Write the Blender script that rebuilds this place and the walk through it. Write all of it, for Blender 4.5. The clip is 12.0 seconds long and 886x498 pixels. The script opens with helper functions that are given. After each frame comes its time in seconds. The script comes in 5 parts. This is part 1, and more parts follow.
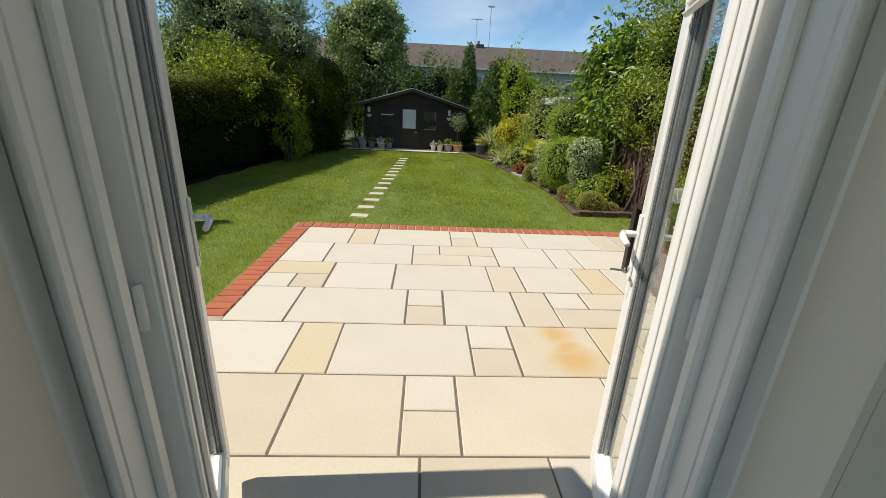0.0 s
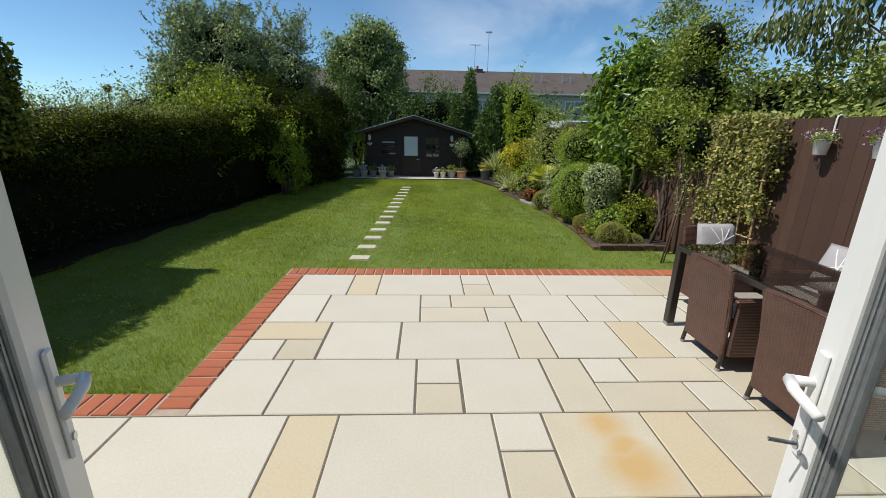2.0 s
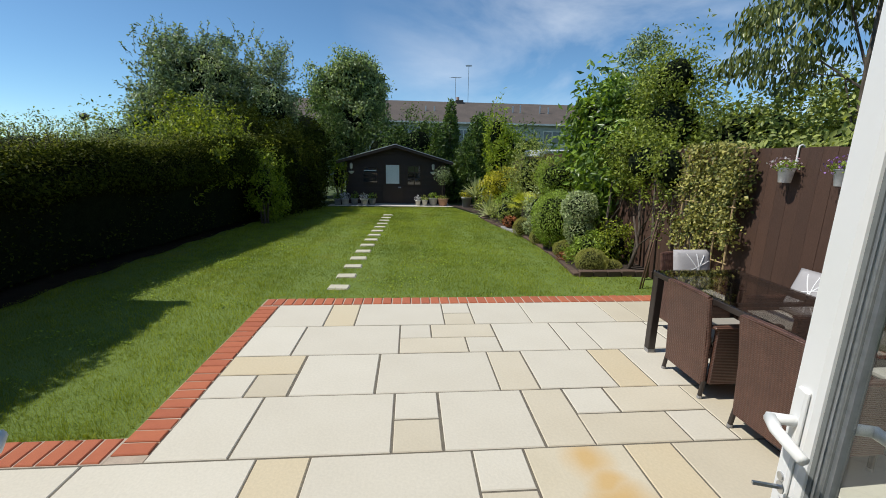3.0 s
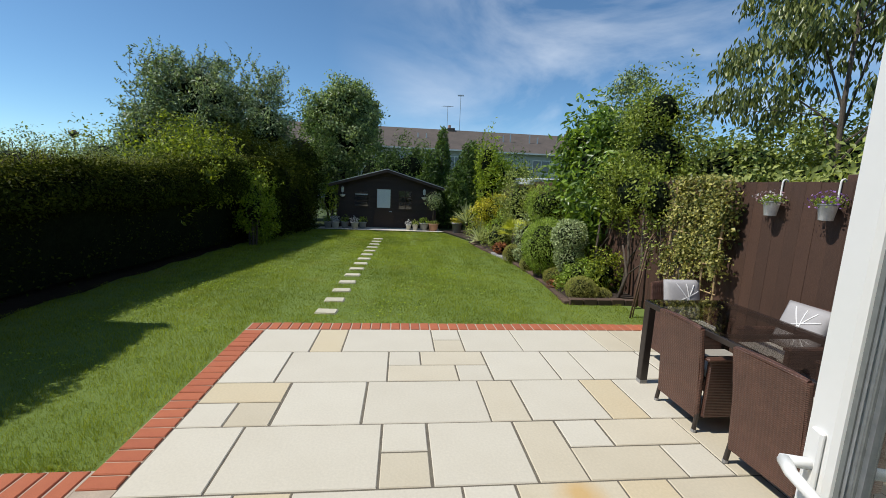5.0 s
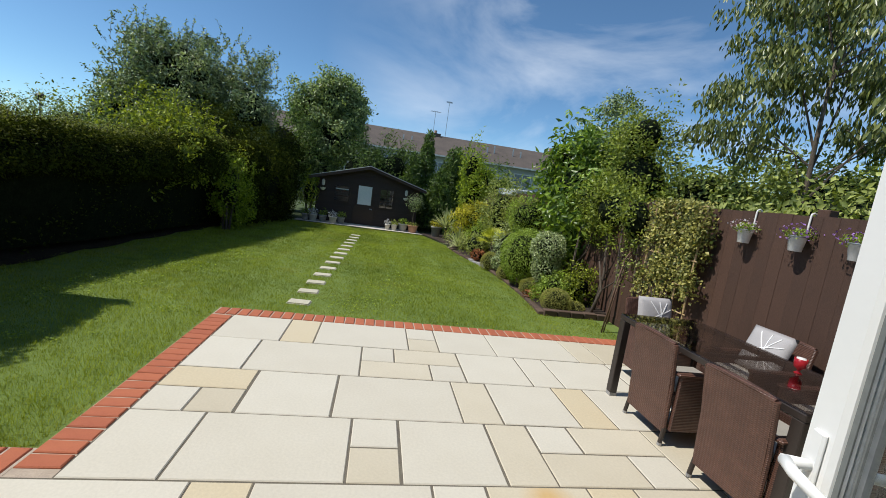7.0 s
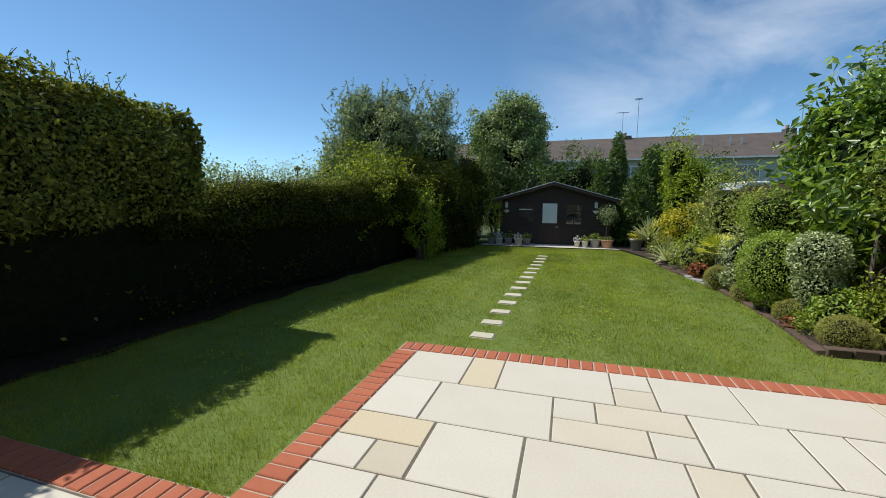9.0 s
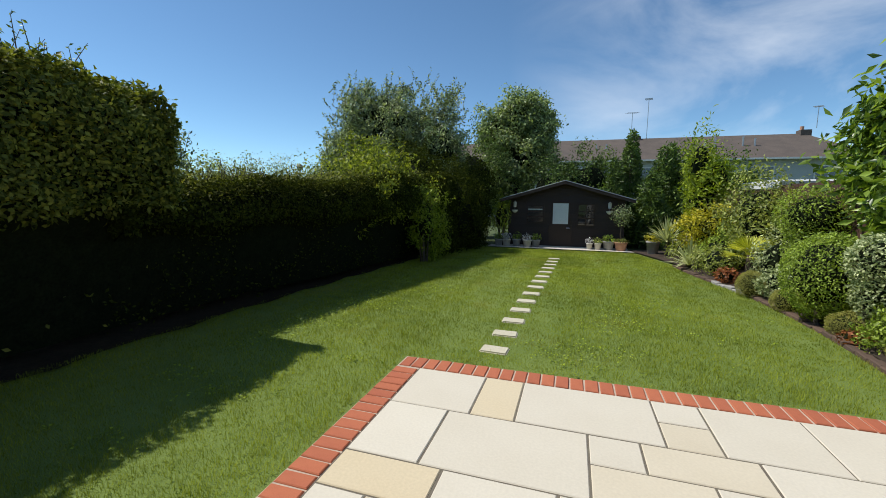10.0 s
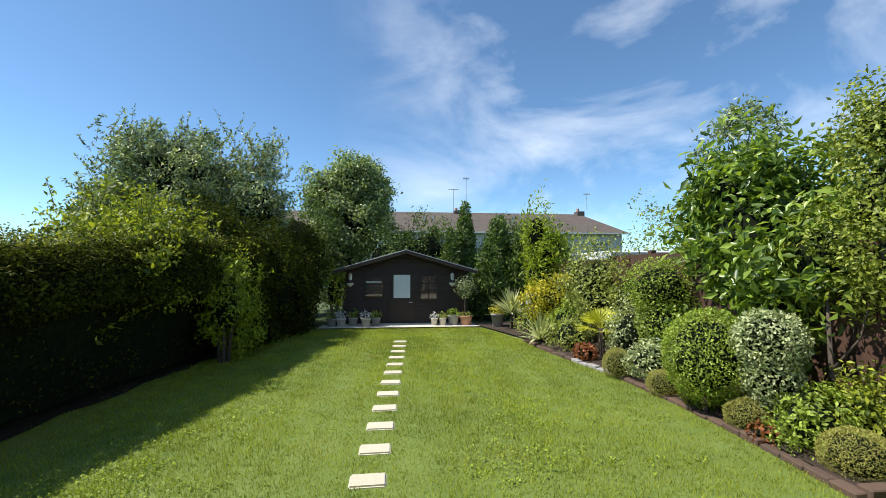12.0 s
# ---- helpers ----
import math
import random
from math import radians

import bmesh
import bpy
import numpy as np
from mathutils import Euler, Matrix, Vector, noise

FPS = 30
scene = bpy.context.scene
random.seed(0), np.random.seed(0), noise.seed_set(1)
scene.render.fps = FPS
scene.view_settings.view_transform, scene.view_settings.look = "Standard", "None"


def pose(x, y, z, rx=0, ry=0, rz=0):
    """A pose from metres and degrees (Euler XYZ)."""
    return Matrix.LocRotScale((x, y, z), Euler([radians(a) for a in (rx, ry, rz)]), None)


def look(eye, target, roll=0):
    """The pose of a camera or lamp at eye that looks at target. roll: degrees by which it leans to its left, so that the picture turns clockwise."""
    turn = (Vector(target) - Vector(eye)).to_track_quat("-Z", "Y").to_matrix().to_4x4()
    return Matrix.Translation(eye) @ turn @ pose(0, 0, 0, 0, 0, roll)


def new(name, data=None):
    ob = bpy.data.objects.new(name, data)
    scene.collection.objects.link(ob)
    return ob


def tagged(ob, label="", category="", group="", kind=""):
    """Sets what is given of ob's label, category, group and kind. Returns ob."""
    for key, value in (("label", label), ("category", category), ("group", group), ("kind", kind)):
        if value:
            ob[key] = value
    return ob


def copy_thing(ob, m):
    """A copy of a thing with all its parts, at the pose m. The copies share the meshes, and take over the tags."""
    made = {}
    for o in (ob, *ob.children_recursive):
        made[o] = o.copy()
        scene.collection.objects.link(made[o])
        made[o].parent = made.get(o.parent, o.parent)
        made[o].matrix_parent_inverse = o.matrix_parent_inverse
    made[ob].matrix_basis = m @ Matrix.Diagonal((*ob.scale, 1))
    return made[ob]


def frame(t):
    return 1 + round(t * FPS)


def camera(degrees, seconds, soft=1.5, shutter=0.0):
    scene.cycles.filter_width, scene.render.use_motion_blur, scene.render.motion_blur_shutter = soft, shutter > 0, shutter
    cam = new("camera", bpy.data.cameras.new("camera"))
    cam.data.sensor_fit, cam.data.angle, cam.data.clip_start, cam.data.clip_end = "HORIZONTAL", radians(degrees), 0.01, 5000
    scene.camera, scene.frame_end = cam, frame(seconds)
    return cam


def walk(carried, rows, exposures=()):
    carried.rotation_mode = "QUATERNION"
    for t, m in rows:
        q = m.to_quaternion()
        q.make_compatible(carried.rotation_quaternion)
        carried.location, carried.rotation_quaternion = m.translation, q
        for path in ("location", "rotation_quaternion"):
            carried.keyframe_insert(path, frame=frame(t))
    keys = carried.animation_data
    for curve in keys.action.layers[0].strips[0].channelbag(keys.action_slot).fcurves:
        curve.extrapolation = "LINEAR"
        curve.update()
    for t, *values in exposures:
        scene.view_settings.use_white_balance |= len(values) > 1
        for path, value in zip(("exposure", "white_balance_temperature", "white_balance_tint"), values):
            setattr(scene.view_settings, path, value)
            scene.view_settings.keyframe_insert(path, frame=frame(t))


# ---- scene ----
cam = camera(94.8, 12.0, soft=0.7)
METRES, EYE, TILT, LEAN, TURN = 3.8, 1.5, 0.0, 0.0, -2.9
PATH = [
    (0, (0.074, -0.023, 1.555), (0.172, 1.861, 0.893), 2.7),
    (0.5, (0.045, 0.27, 1.576), (0.036, 2.164, 0.932), -0.2),
    (1, (-0.004, 0.531, 1.602), (0.044, 2.416, 0.935), -0.1),
    (1.5, (0.004, 0.591, 1.614), (0.076, 2.478, 0.953), 0.7),
    (2, (0.022, 0.601, 1.648), (0.101, 2.518, 1.083), 1.0),
    (2.5, (0.018, 0.6, 1.654), (0.132, 2.539, 1.175), 1.2),
    (3, (0.063, 0.646, 1.654), (0.223, 2.591, 1.217), 1.0),
    (5, (0.041, 0.679, 1.651), (0.253, 2.642, 1.336), 2.4),
    (5.5, (0.015, 0.672, 1.636), (0.246, 2.643, 1.388), 5.4),
    (6, (-0.032, 0.709, 1.577), (0.465, 2.645, 1.502), 13.8),
    (6.5, (-0.034, 0.692, 1.582), (0.474, 2.621, 1.435), 13.2),
    (6.7, (-0.036, 0.699, 1.575), (0.406, 2.638, 1.362), 11.1),
    (8.3, (-0.019, 0.964, 1.575), (-0.013, 2.933, 1.224), 0.6),
    (8.5, (-0.015, 1.08, 1.571), (-0.191, 3.049, 1.269), -0.0),
    (9, (0.017, 1.364, 1.542), (-0.563, 3.262, 1.295), 0.1),
    (9.5, (-0.16, 1.554, 1.544), (-0.897, 3.402, 1.337), 0.1),
    (10, (-0.189, 1.932, 1.458), (-0.788, 3.825, 1.217), 0.6),
    (10.5, (-0.186, 2.403, 1.382), (-0.475, 4.361, 1.095), 1.6),
    (11, (-0.302, 2.903, 1.418), (-0.312, 4.894, 1.233), 1.9),
    (11.5, (-0.406, 3.306, 1.505), (-0.336, 5.304, 1.501), 1.2),
    (12, (-0.586, 3.71, 1.54), (-0.38, 5.697, 1.639), -0.0),
]
walk(cam, [(t, look(eye, target, roll)) for t, eye, target, roll in PATH],
     exposures=((0.0, 0.80, 6850, 10), (0.5, 0.66, 6500, 9), (1.5, 0.62, 6400, 9), (3.0, 0.61, 6300, 9), (8.5, 0.68, 6300, 9), (9.5, 0.70, 6400, 9), (10.5, 0.76, 6500, 10), (11.0, 0.90, 6500, 10), (11.5, 1.10, 6550, 10), (12.0, 1.22, 6550, 10)))

# ---- world, sun ----
SUN = Vector((-0.70, -0.03, 1.0)).normalized()
world = bpy.data.worlds.new("sky")
scene.world = world
world.use_nodes = True
wn, wl = world.node_tree.nodes, world.node_tree.links
wn.clear()
sky = wn.new("ShaderNodeTexSky")
sky.sky_type, sky.sun_disc = "NISHITA", False
sky.sun_elevation, sky.sun_rotation = math.asin(SUN.z), math.atan2(SUN.x, SUN.y)
sky.air_density, sky.dust_density, sky.ozone_density = 0.75, 0.05, 5.0
coord = wn.new("ShaderNodeTexCoord")
wmap = wn.new("ShaderNodeMapping")
wmap.inputs["Rotation"].default_value = (0.0, radians(38), radians(25))
wmap.inputs["Scale"].default_value = (1.5, 1.0, 3.0)
wisp = wn.new("ShaderNodeTexNoise")
wisp.inputs["Scale"].default_value, wisp.inputs["Detail"].default_value = 1.6, 9
wisp.inputs["Roughness"].default_value, wisp.inputs["Distortion"].default_value = 0.55, 0.5
wramp = wn.new("ShaderNodeValToRGB")
wramp.color_ramp.elements[0].position, wramp.color_ramp.elements[1].position = 0.45, 0.80
wramp.color_ramp.elements[1].color = (0.75, 0.75, 0.75, 1)
wmix = wn.new("ShaderNodeMixRGB")
wmix.inputs["Color2"].default_value = (7.5, 7.8, 8.2, 1)
wback = wn.new("ShaderNodeBackground")
wback.inputs["Strength"].default_value = 0.085
wout = wn.new("ShaderNodeOutputWorld")
wl.new(coord.outputs["Generated"], wmap.inputs["Vector"])
wl.new(wmap.outputs["Vector"], wisp.inputs["Vector"])
wl.new(wisp.outputs["Fac"], wramp.inputs["Fac"])
wsep, wside, wmul = wn.new("ShaderNodeSeparateXYZ"), wn.new("ShaderNodeMapRange"), wn.new("ShaderNodeMath")
wside.inputs["From Min"].default_value, wside.inputs["From Max"].default_value = -0.15, 0.25
wmul.operation = "MULTIPLY"
wl.new(coord.outputs["Generated"], wsep.inputs["Vector"])
wl.new(wsep.outputs["X"], wside.inputs["Value"])
wl.new(wramp.outputs["Color"], wmul.inputs[0])
wl.new(wside.outputs["Result"], wmul.inputs[1])
wl.new(wmul.outputs["Value"], wmix.inputs["Fac"])
wtint = wn.new("ShaderNodeMixRGB")
wtint.blend_type, wtint.inputs["Fac"].default_value = "MULTIPLY", 1.0
wtint.inputs["Color2"].default_value = (0.92, 1.05, 1.0, 1)
wl.new(sky.outputs["Color"], wtint.inputs["Color1"])
wl.new(wtint.outputs["Color"], wmix.inputs["Color1"])
wl.new(wmix.outputs["Color"], wback.inputs["Color"])
wl.new(wback.outputs["Background"], wout.inputs["Surface"])
sun = new("sun", bpy.data.lights.new("sun", "SUN"))
sun.data.energy, sun.data.angle, sun.data.color = 2.95, radians(0.53), (1.0, 0.95, 0.86)
sun.matrix_world = look(SUN * 30, (0, 0, 0))


# ---- materials ----
def material(name, c1, c2=None, rough=0.6, scale=8.0, fine=90.0, bump=0.15, metal=0.0, per="", stretch=(1, 1, 1), spec=0.5, grain=0.12):
    """A surface of two colours, mixed by stains and by chance from piece to piece, with fine grain and relief."""
    m = bpy.data.materials.new(name)
    m.use_nodes = True
    n, l = m.node_tree.nodes, m.node_tree.links
    b = n["Principled BSDF"]
    b.inputs["Roughness"].default_value, b.inputs["Metallic"].default_value = rough, metal
    b.inputs["Specular IOR Level"].default_value = spec
    tc, mp = n.new("ShaderNodeTexCoord"), n.new("ShaderNodeMapping")
    mp.inputs["Scale"].default_value = stretch
    l.new(tc.outputs["Object"], mp.inputs["Vector"])
    big, small = n.new("ShaderNodeTexNoise"), n.new("ShaderNodeTexNoise")
    big.inputs["Scale"].default_value, big.inputs["Detail"].default_value = scale, 5
    small.inputs["Scale"].default_value, small.inputs["Detail"].default_value = fine, 4
    l.new(mp.outputs["Vector"], big.inputs["Vector"])
    l.new(mp.outputs["Vector"], small.inputs["Vector"])
    ramp = n.new("ShaderNodeMapRange")
    ramp.inputs["From Min"].default_value, ramp.inputs["From Max"].default_value = 0.3, 0.7
    l.new(big.outputs["Fac"], ramp.inputs["Value"])
    fac = ramp.outputs["Result"]
    if per:
        src = n.new("ShaderNodeObjectInfo" if per == "object" else "ShaderNodeNewGeometry")
        add = n.new("ShaderNodeMixRGB")
        add.inputs["Fac"].default_value = 0.65
        l.new(fac, add.inputs["Color1"])
        l.new(src.outputs["Random" if per == "object" else "Random Per Island"], add.inputs["Color2"])
        fac = add.outputs["Color"]
    mix = n.new("ShaderNodeMixRGB")
    mix.inputs["Color1"].default_value, mix.inputs["Color2"].default_value = (*c1, 1), (*(c2 or c1), 1)
    l.new(fac, mix.inputs["Fac"])
    gr, gm = n.new("ShaderNodeMapRange"), n.new("ShaderNodeMixRGB")
    gr.inputs["From Min"].default_value, gr.inputs["From Max"].default_value = 0.25, 0.75
    gr.inputs["To Min"].default_value, gr.inputs["To Max"].default_value = 1 - grain, 1 + grain
    l.new(small.outputs["Fac"], gr.inputs["Value"])
    gm.blend_type, gm.inputs["Fac"].default_value = "MULTIPLY", 1.0
    l.new(mix.outputs["Color"], gm.inputs["Color1"])
    l.new(gr.outputs["Result"], gm.inputs["Color2"])
    l.new(gm.outputs["Color"], b.inputs["Base Color"])
    if bump:
        bp = n.new("ShaderNodeBump")
        bp.inputs["Strength"].default_value, bp.inputs["Distance"].default_value = bump, 0.01
        l.new(small.outputs["Fac"], bp.inputs["Height"])
        l.new(bp.outputs["Normal"], b.inputs["Normal"])
    return m


def leaf_material(name, c1, c2, trans=0.24, rough=0.45, spec=0.28, gain=(2.0, 1.85, 1.25), glow=(1.5, 1.5, 0.6)):
    """Leaves: colour by chance from leaf to leaf, light shining through."""
    m = bpy.data.materials.new(name)
    m.use_nodes = True
    n, l = m.node_tree.nodes, m.node_tree.links
    b = n["Principled BSDF"]
    b.inputs["Roughness"].default_value, b.inputs["Specular IOR Level"].default_value = rough, spec
    g = n.new("ShaderNodeNewGeometry")
    mix = n.new("ShaderNodeMixRGB")
    tone = n.new("ShaderNodeMath")
    tone.operation, tone.inputs[1].default_value = "POWER", 1.35
    mix.inputs["Color1"].default_value, mix.inputs["Color2"].default_value = (*[0.72 * g * c for g, c in zip(gain, c1)], 1), (*[min(0.85, 1.3 * g * c) for g, c in zip(gain, c2)], 1)
    l.new(g.outputs["Random Per Island"], tone.inputs[0])
    l.new(tone.outputs["Value"], mix.inputs["Fac"])
    l.new(mix.outputs["Color"], b.inputs["Base Color"])
    t = n.new("ShaderNodeBsdfTranslucent")
    tint = n.new("ShaderNodeMixRGB")
    tint.blend_type, tint.inputs["Fac"].default_value = "MULTIPLY", 1.0
    tint.inputs["Color2"].default_value = (*glow, 1)
    l.new(mix.outputs["Color"], tint.inputs["Color1"])
    l.new(tint.outputs["Color"], t.inputs["Color"])
    s = n.new("ShaderNodeMixShader")
    s.inputs["Fac"].default_value = trans
    l.new(b.outputs["BSDF"], s.inputs[1])
    l.new(t.outputs["BSDF"], s.inputs[2])
    l.new(s.outputs["Shader"], n["Material Output"].inputs["Surface"])
    return m


def glass_material(name, tint=(0.95, 0.98, 0.97), rough=0.0, gloss=0.12):
    """A thin pane: clear, with a mirror-like gloss."""
    m = bpy.data.materials.new(name)
    m.use_nodes = True
    n, l = m.node_tree.nodes, m.node_tree.links
    n.remove(n["Principled BSDF"])
    t, g, s, f = n.new("ShaderNodeBsdfTransparent"), n.new("ShaderNodeBsdfGlossy"), n.new("ShaderNodeMixShader"), n.new("ShaderNodeLayerWeight")
    t.inputs["Color"].default_value, g.inputs["Roughness"].default_value = (*tint, 1), rough
    p, a = n.new("ShaderNodeMath"), n.new("ShaderNodeMath")
    p.operation, a.operation = "POWER", "MULTIPLY_ADD"
    p.inputs[1].default_value, a.inputs[1].default_value, a.inputs[2].default_value = 4.0, 5 * gloss, gloss * 0.35
    l.new(f.outputs["Facing"], p.inputs[0])
    l.new(p.outputs["Value"], a.inputs[0])
    l.new(a.outputs["Value"], s.inputs["Fac"])
    l.new(t.outputs["BSDF"], s.inputs[1])
    l.new(g.outputs["BSDF"], s.inputs[2])
    l.new(s.outputs["Shader"], n["Material Output"].inputs["Surface"])
    return m


STONE = material("sandstone", (0.60, 0.535, 0.415), (0.51, 0.445, 0.33), 0.75, 2.6, 60, 0.12, per="object", grain=0.05)
STONE_YELLOW = material("yellow_sandstone", (0.60, 0.52, 0.37), (0.57, 0.47, 0.31), 0.75, 2.5, 60, 0.12, per="object", grain=0.06)
STONE_PALE = material("pale_sandstone", (0.64, 0.595, 0.50), (0.56, 0.51, 0.415), 0.75, 2.5, 60, 0.12, per="object", grain=0.05)
STEP_STONE = material("stepping_stone", (0.56, 0.52, 0.40), (0.48, 0.44, 0.33), 0.85, 5, 80, 0.3, per="object")
JOINT = material("jointing", (0.17, 0.15, 0.11), (0.12, 0.10, 0.08), 0.95, 10, 120, 0.4)
MORTAR = material("mortar", (0.50, 0.40, 0.31), (0.40, 0.32, 0.25), 0.95, 10, 120, 0.4)
BRICK = material("red_brick", (0.46, 0.14, 0.065), (0.36, 0.10, 0.05), 0.85, 14, 150, 0.35, per="object")
SOIL = material("soil", (0.055, 0.036, 0.024), (0.03, 0.02, 0.014), 0.95, 6, 70, 0.9, grain=0.4)
# soil with the hedge's shade put into its colour
SOIL_SHADE = material("shaded_soil", (0.03, 0.022, 0.014), (0.016, 0.012, 0.008), 0.95, 9, 80, 0.9, grain=0.4, spec=0.1)
LAWN = material("lawn", (0.13, 0.19, 0.03), (0.17, 0.23, 0.045), 0.9, 1.3, 160, 0.9, grain=0.5)
MEADOW = material("meadow", (0.07, 0.1, 0.03), (0.05, 0.075, 0.02), 0.95, 0.3, 30, 0.5, grain=0.4)
CONCRETE = material("concrete", (0.62, 0.58, 0.50), (0.54, 0.50, 0.42), 0.9, 4, 90, 0.3)
FENCE = material("fence_stain", (0.085, 0.042, 0.026), (0.055, 0.028, 0.018), 0.75, 5, 60, 0.35, per="object", stretch=(6, 6, 0.6), grain=0.25)
SHED = material("shed_stain", (0.046, 0.025, 0.018), (0.03, 0.018, 0.014), 0.65, 5, 60, 0.3, per="object", stretch=(0.6, 6, 6), grain=0.25)
ROOF_FELT = material("roof_felt", (0.05, 0.045, 0.042), (0.035, 0.032, 0.03), 0.95, 5, 150, 0.4)
PVC = material("white_upvc", (0.83, 0.825, 0.81), (0.80, 0.795, 0.775), 0.28, 2, 40, 0.02, grain=0.01)
GASKET = material("rubber_gasket", (0.16, 0.17, 0.165), None, 0.7, 5, 60, 0.0)
PLASTER = material("wall_paint", (0.80, 0.75, 0.66), (0.77, 0.72, 0.63), 0.85, 1.5, 120, 0.05, grain=0.02)
RENDER_WALL = material("wall_render", (0.62, 0.58, 0.5), (0.55, 0.5, 0.44), 0.9, 3, 90, 0.3)
FLOORING = material("pale_floor", (0.60, 0.53, 0.43), (0.54, 0.47, 0.37), 0.6, 4, 50, 0.05, stretch=(1, 6, 1))
STEEL = material("brushed_steel", (0.6, 0.6, 0.6), None, 0.3, 5, 80, 0.03, metal=1.0)
BLIND = material("blind_fabric", (0.78, 0.76, 0.72), (0.72, 0.70, 0.66), 0.9, 3, 150, 0.1, grain=0.04)
FRAME_DARK = material("brown_powder_coat", (0.035, 0.026, 0.022), (0.028, 0.021, 0.018), 0.45, 8, 90, 0.05)
CUSHION = material("grey_cushion", (0.42, 0.40, 0.40), (0.36, 0.34, 0.34), 0.95, 6, 200, 0.2, grain=0.08)
CUSHION_LINE = material("white_print", (0.82, 0.81, 0.8), None, 0.95, 6, 200, 0.1)
SEAT_PAD = material("cream_seat_pad", (0.66, 0.63, 0.57), (0.6, 0.57, 0.5), 0.95, 6, 200, 0.2, grain=0.05)
RED_GLASS = material("red_glass", (0.35, 0.015, 0.02), (0.28, 0.01, 0.015), 0.15, 4, 30, 0.0)
BUCKET = material("white_bucket", (0.78, 0.77, 0.74), (0.66, 0.64, 0.6), 0.5, 7, 60, 0.08)
TERRACOTTA = material("terracotta", (0.50, 0.28, 0.19), (0.42, 0.22, 0.14), 0.85, 8, 90, 0.2)
POT_GREY = material("grey_pot", (0.35, 0.34, 0.33), (0.25, 0.24, 0.23), 0.8, 6, 90, 0.2)
POT_WHITE = material("stoneware_pot", (0.62, 0.58, 0.52), (0.5, 0.46, 0.4), 0.8, 6, 90, 0.2)
BARK = material("bark", (0.13, 0.10, 0.075), (0.07, 0.055, 0.04), 0.95, 12, 60, 0.8, stretch=(3, 3, 0.6), grain=0.3)
CANE = material("cane", (0.46, 0.33, 0.17), (0.36, 0.25, 0.12), 0.7, 12, 80, 0.2)
RUST = material("rusty_iron", (0.16, 0.09, 0.06), (0.1, 0.06, 0.04), 0.7, 20, 90, 0.2)
ROOF_TILE = material("concrete_roof_tile", (0.115, 0.09, 0.075), (0.085, 0.068, 0.058), 0.9, 1.2, 14, 0.4, grain=0.2)
HOUSE_WALL = material("pale_house_wall", (0.45, 0.47, 0.47), (0.4, 0.42, 0.42), 0.9, 1, 20, 0.1)
LEAD = material("galvanised", (0.4, 0.42, 0.44), None, 0.45, 5, 60, 0.05, metal=0.8)
WHITE_ROOF = material("white_sheet_roof", (0.72, 0.74, 0.76), (0.62, 0.64, 0.66), 0.5, 3, 50, 0.05)
# near-black colour of the added cores: shade between leaves
SHADE_LEAF = material("shaded_foliage", (0.014, 0.019, 0.009), (0.008, 0.012, 0.006), 0.95, 9, 40, 0.8, grain=0.4, spec=0.05)
GLASS = glass_material("window_glass")
TABLE_GLASS = glass_material("smoked_table_glass", (0.76, 0.745, 0.73), 0.02, 0.2)


def wicker_material():
    m = material("brown_wicker", (0.135, 0.066, 0.046), (0.095, 0.047, 0.034), 0.42, 9, 60, 0.0, grain=0.2)
    n, l = m.node_tree.nodes, m.node_tree.links
    tc, w1, w2 = n.new("ShaderNodeTexCoord"), n.new("ShaderNodeTexWave"), n.new("ShaderNodeTexWave")
    w1.bands_direction, w1.inputs["Scale"].default_value = "Z", 27
    w2.bands_direction, w2.inputs["Scale"].default_value = "Y", 15
    mul, bp = n.new("ShaderNodeMath"), n.new("ShaderNodeBump")
    mul.operation = "MULTIPLY"
    bp.inputs["Strength"].default_value, bp.inputs["Distance"].default_value = 0.7, 0.004
    for w in (w1, w2):
        l.new(tc.outputs["Object"], w.inputs["Vector"])
    l.new(w1.outputs["Fac"], mul.inputs[0])
    l.new(w2.outputs["Fac"], mul.inputs[1])
    l.new(mul.outputs["Value"], bp.inputs["Height"])
    # groove shade of the weave, painted as darker bands into the colour
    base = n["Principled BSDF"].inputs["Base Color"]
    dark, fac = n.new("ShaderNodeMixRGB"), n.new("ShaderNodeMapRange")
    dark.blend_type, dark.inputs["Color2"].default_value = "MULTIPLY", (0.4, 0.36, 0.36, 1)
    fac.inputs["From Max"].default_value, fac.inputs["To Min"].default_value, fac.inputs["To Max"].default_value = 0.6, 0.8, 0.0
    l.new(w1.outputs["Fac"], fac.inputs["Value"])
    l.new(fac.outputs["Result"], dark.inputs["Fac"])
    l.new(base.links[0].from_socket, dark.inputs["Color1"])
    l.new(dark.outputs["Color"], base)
    l.new(bp.outputs["Normal"], n["Principled BSDF"].inputs["Normal"])
    return m


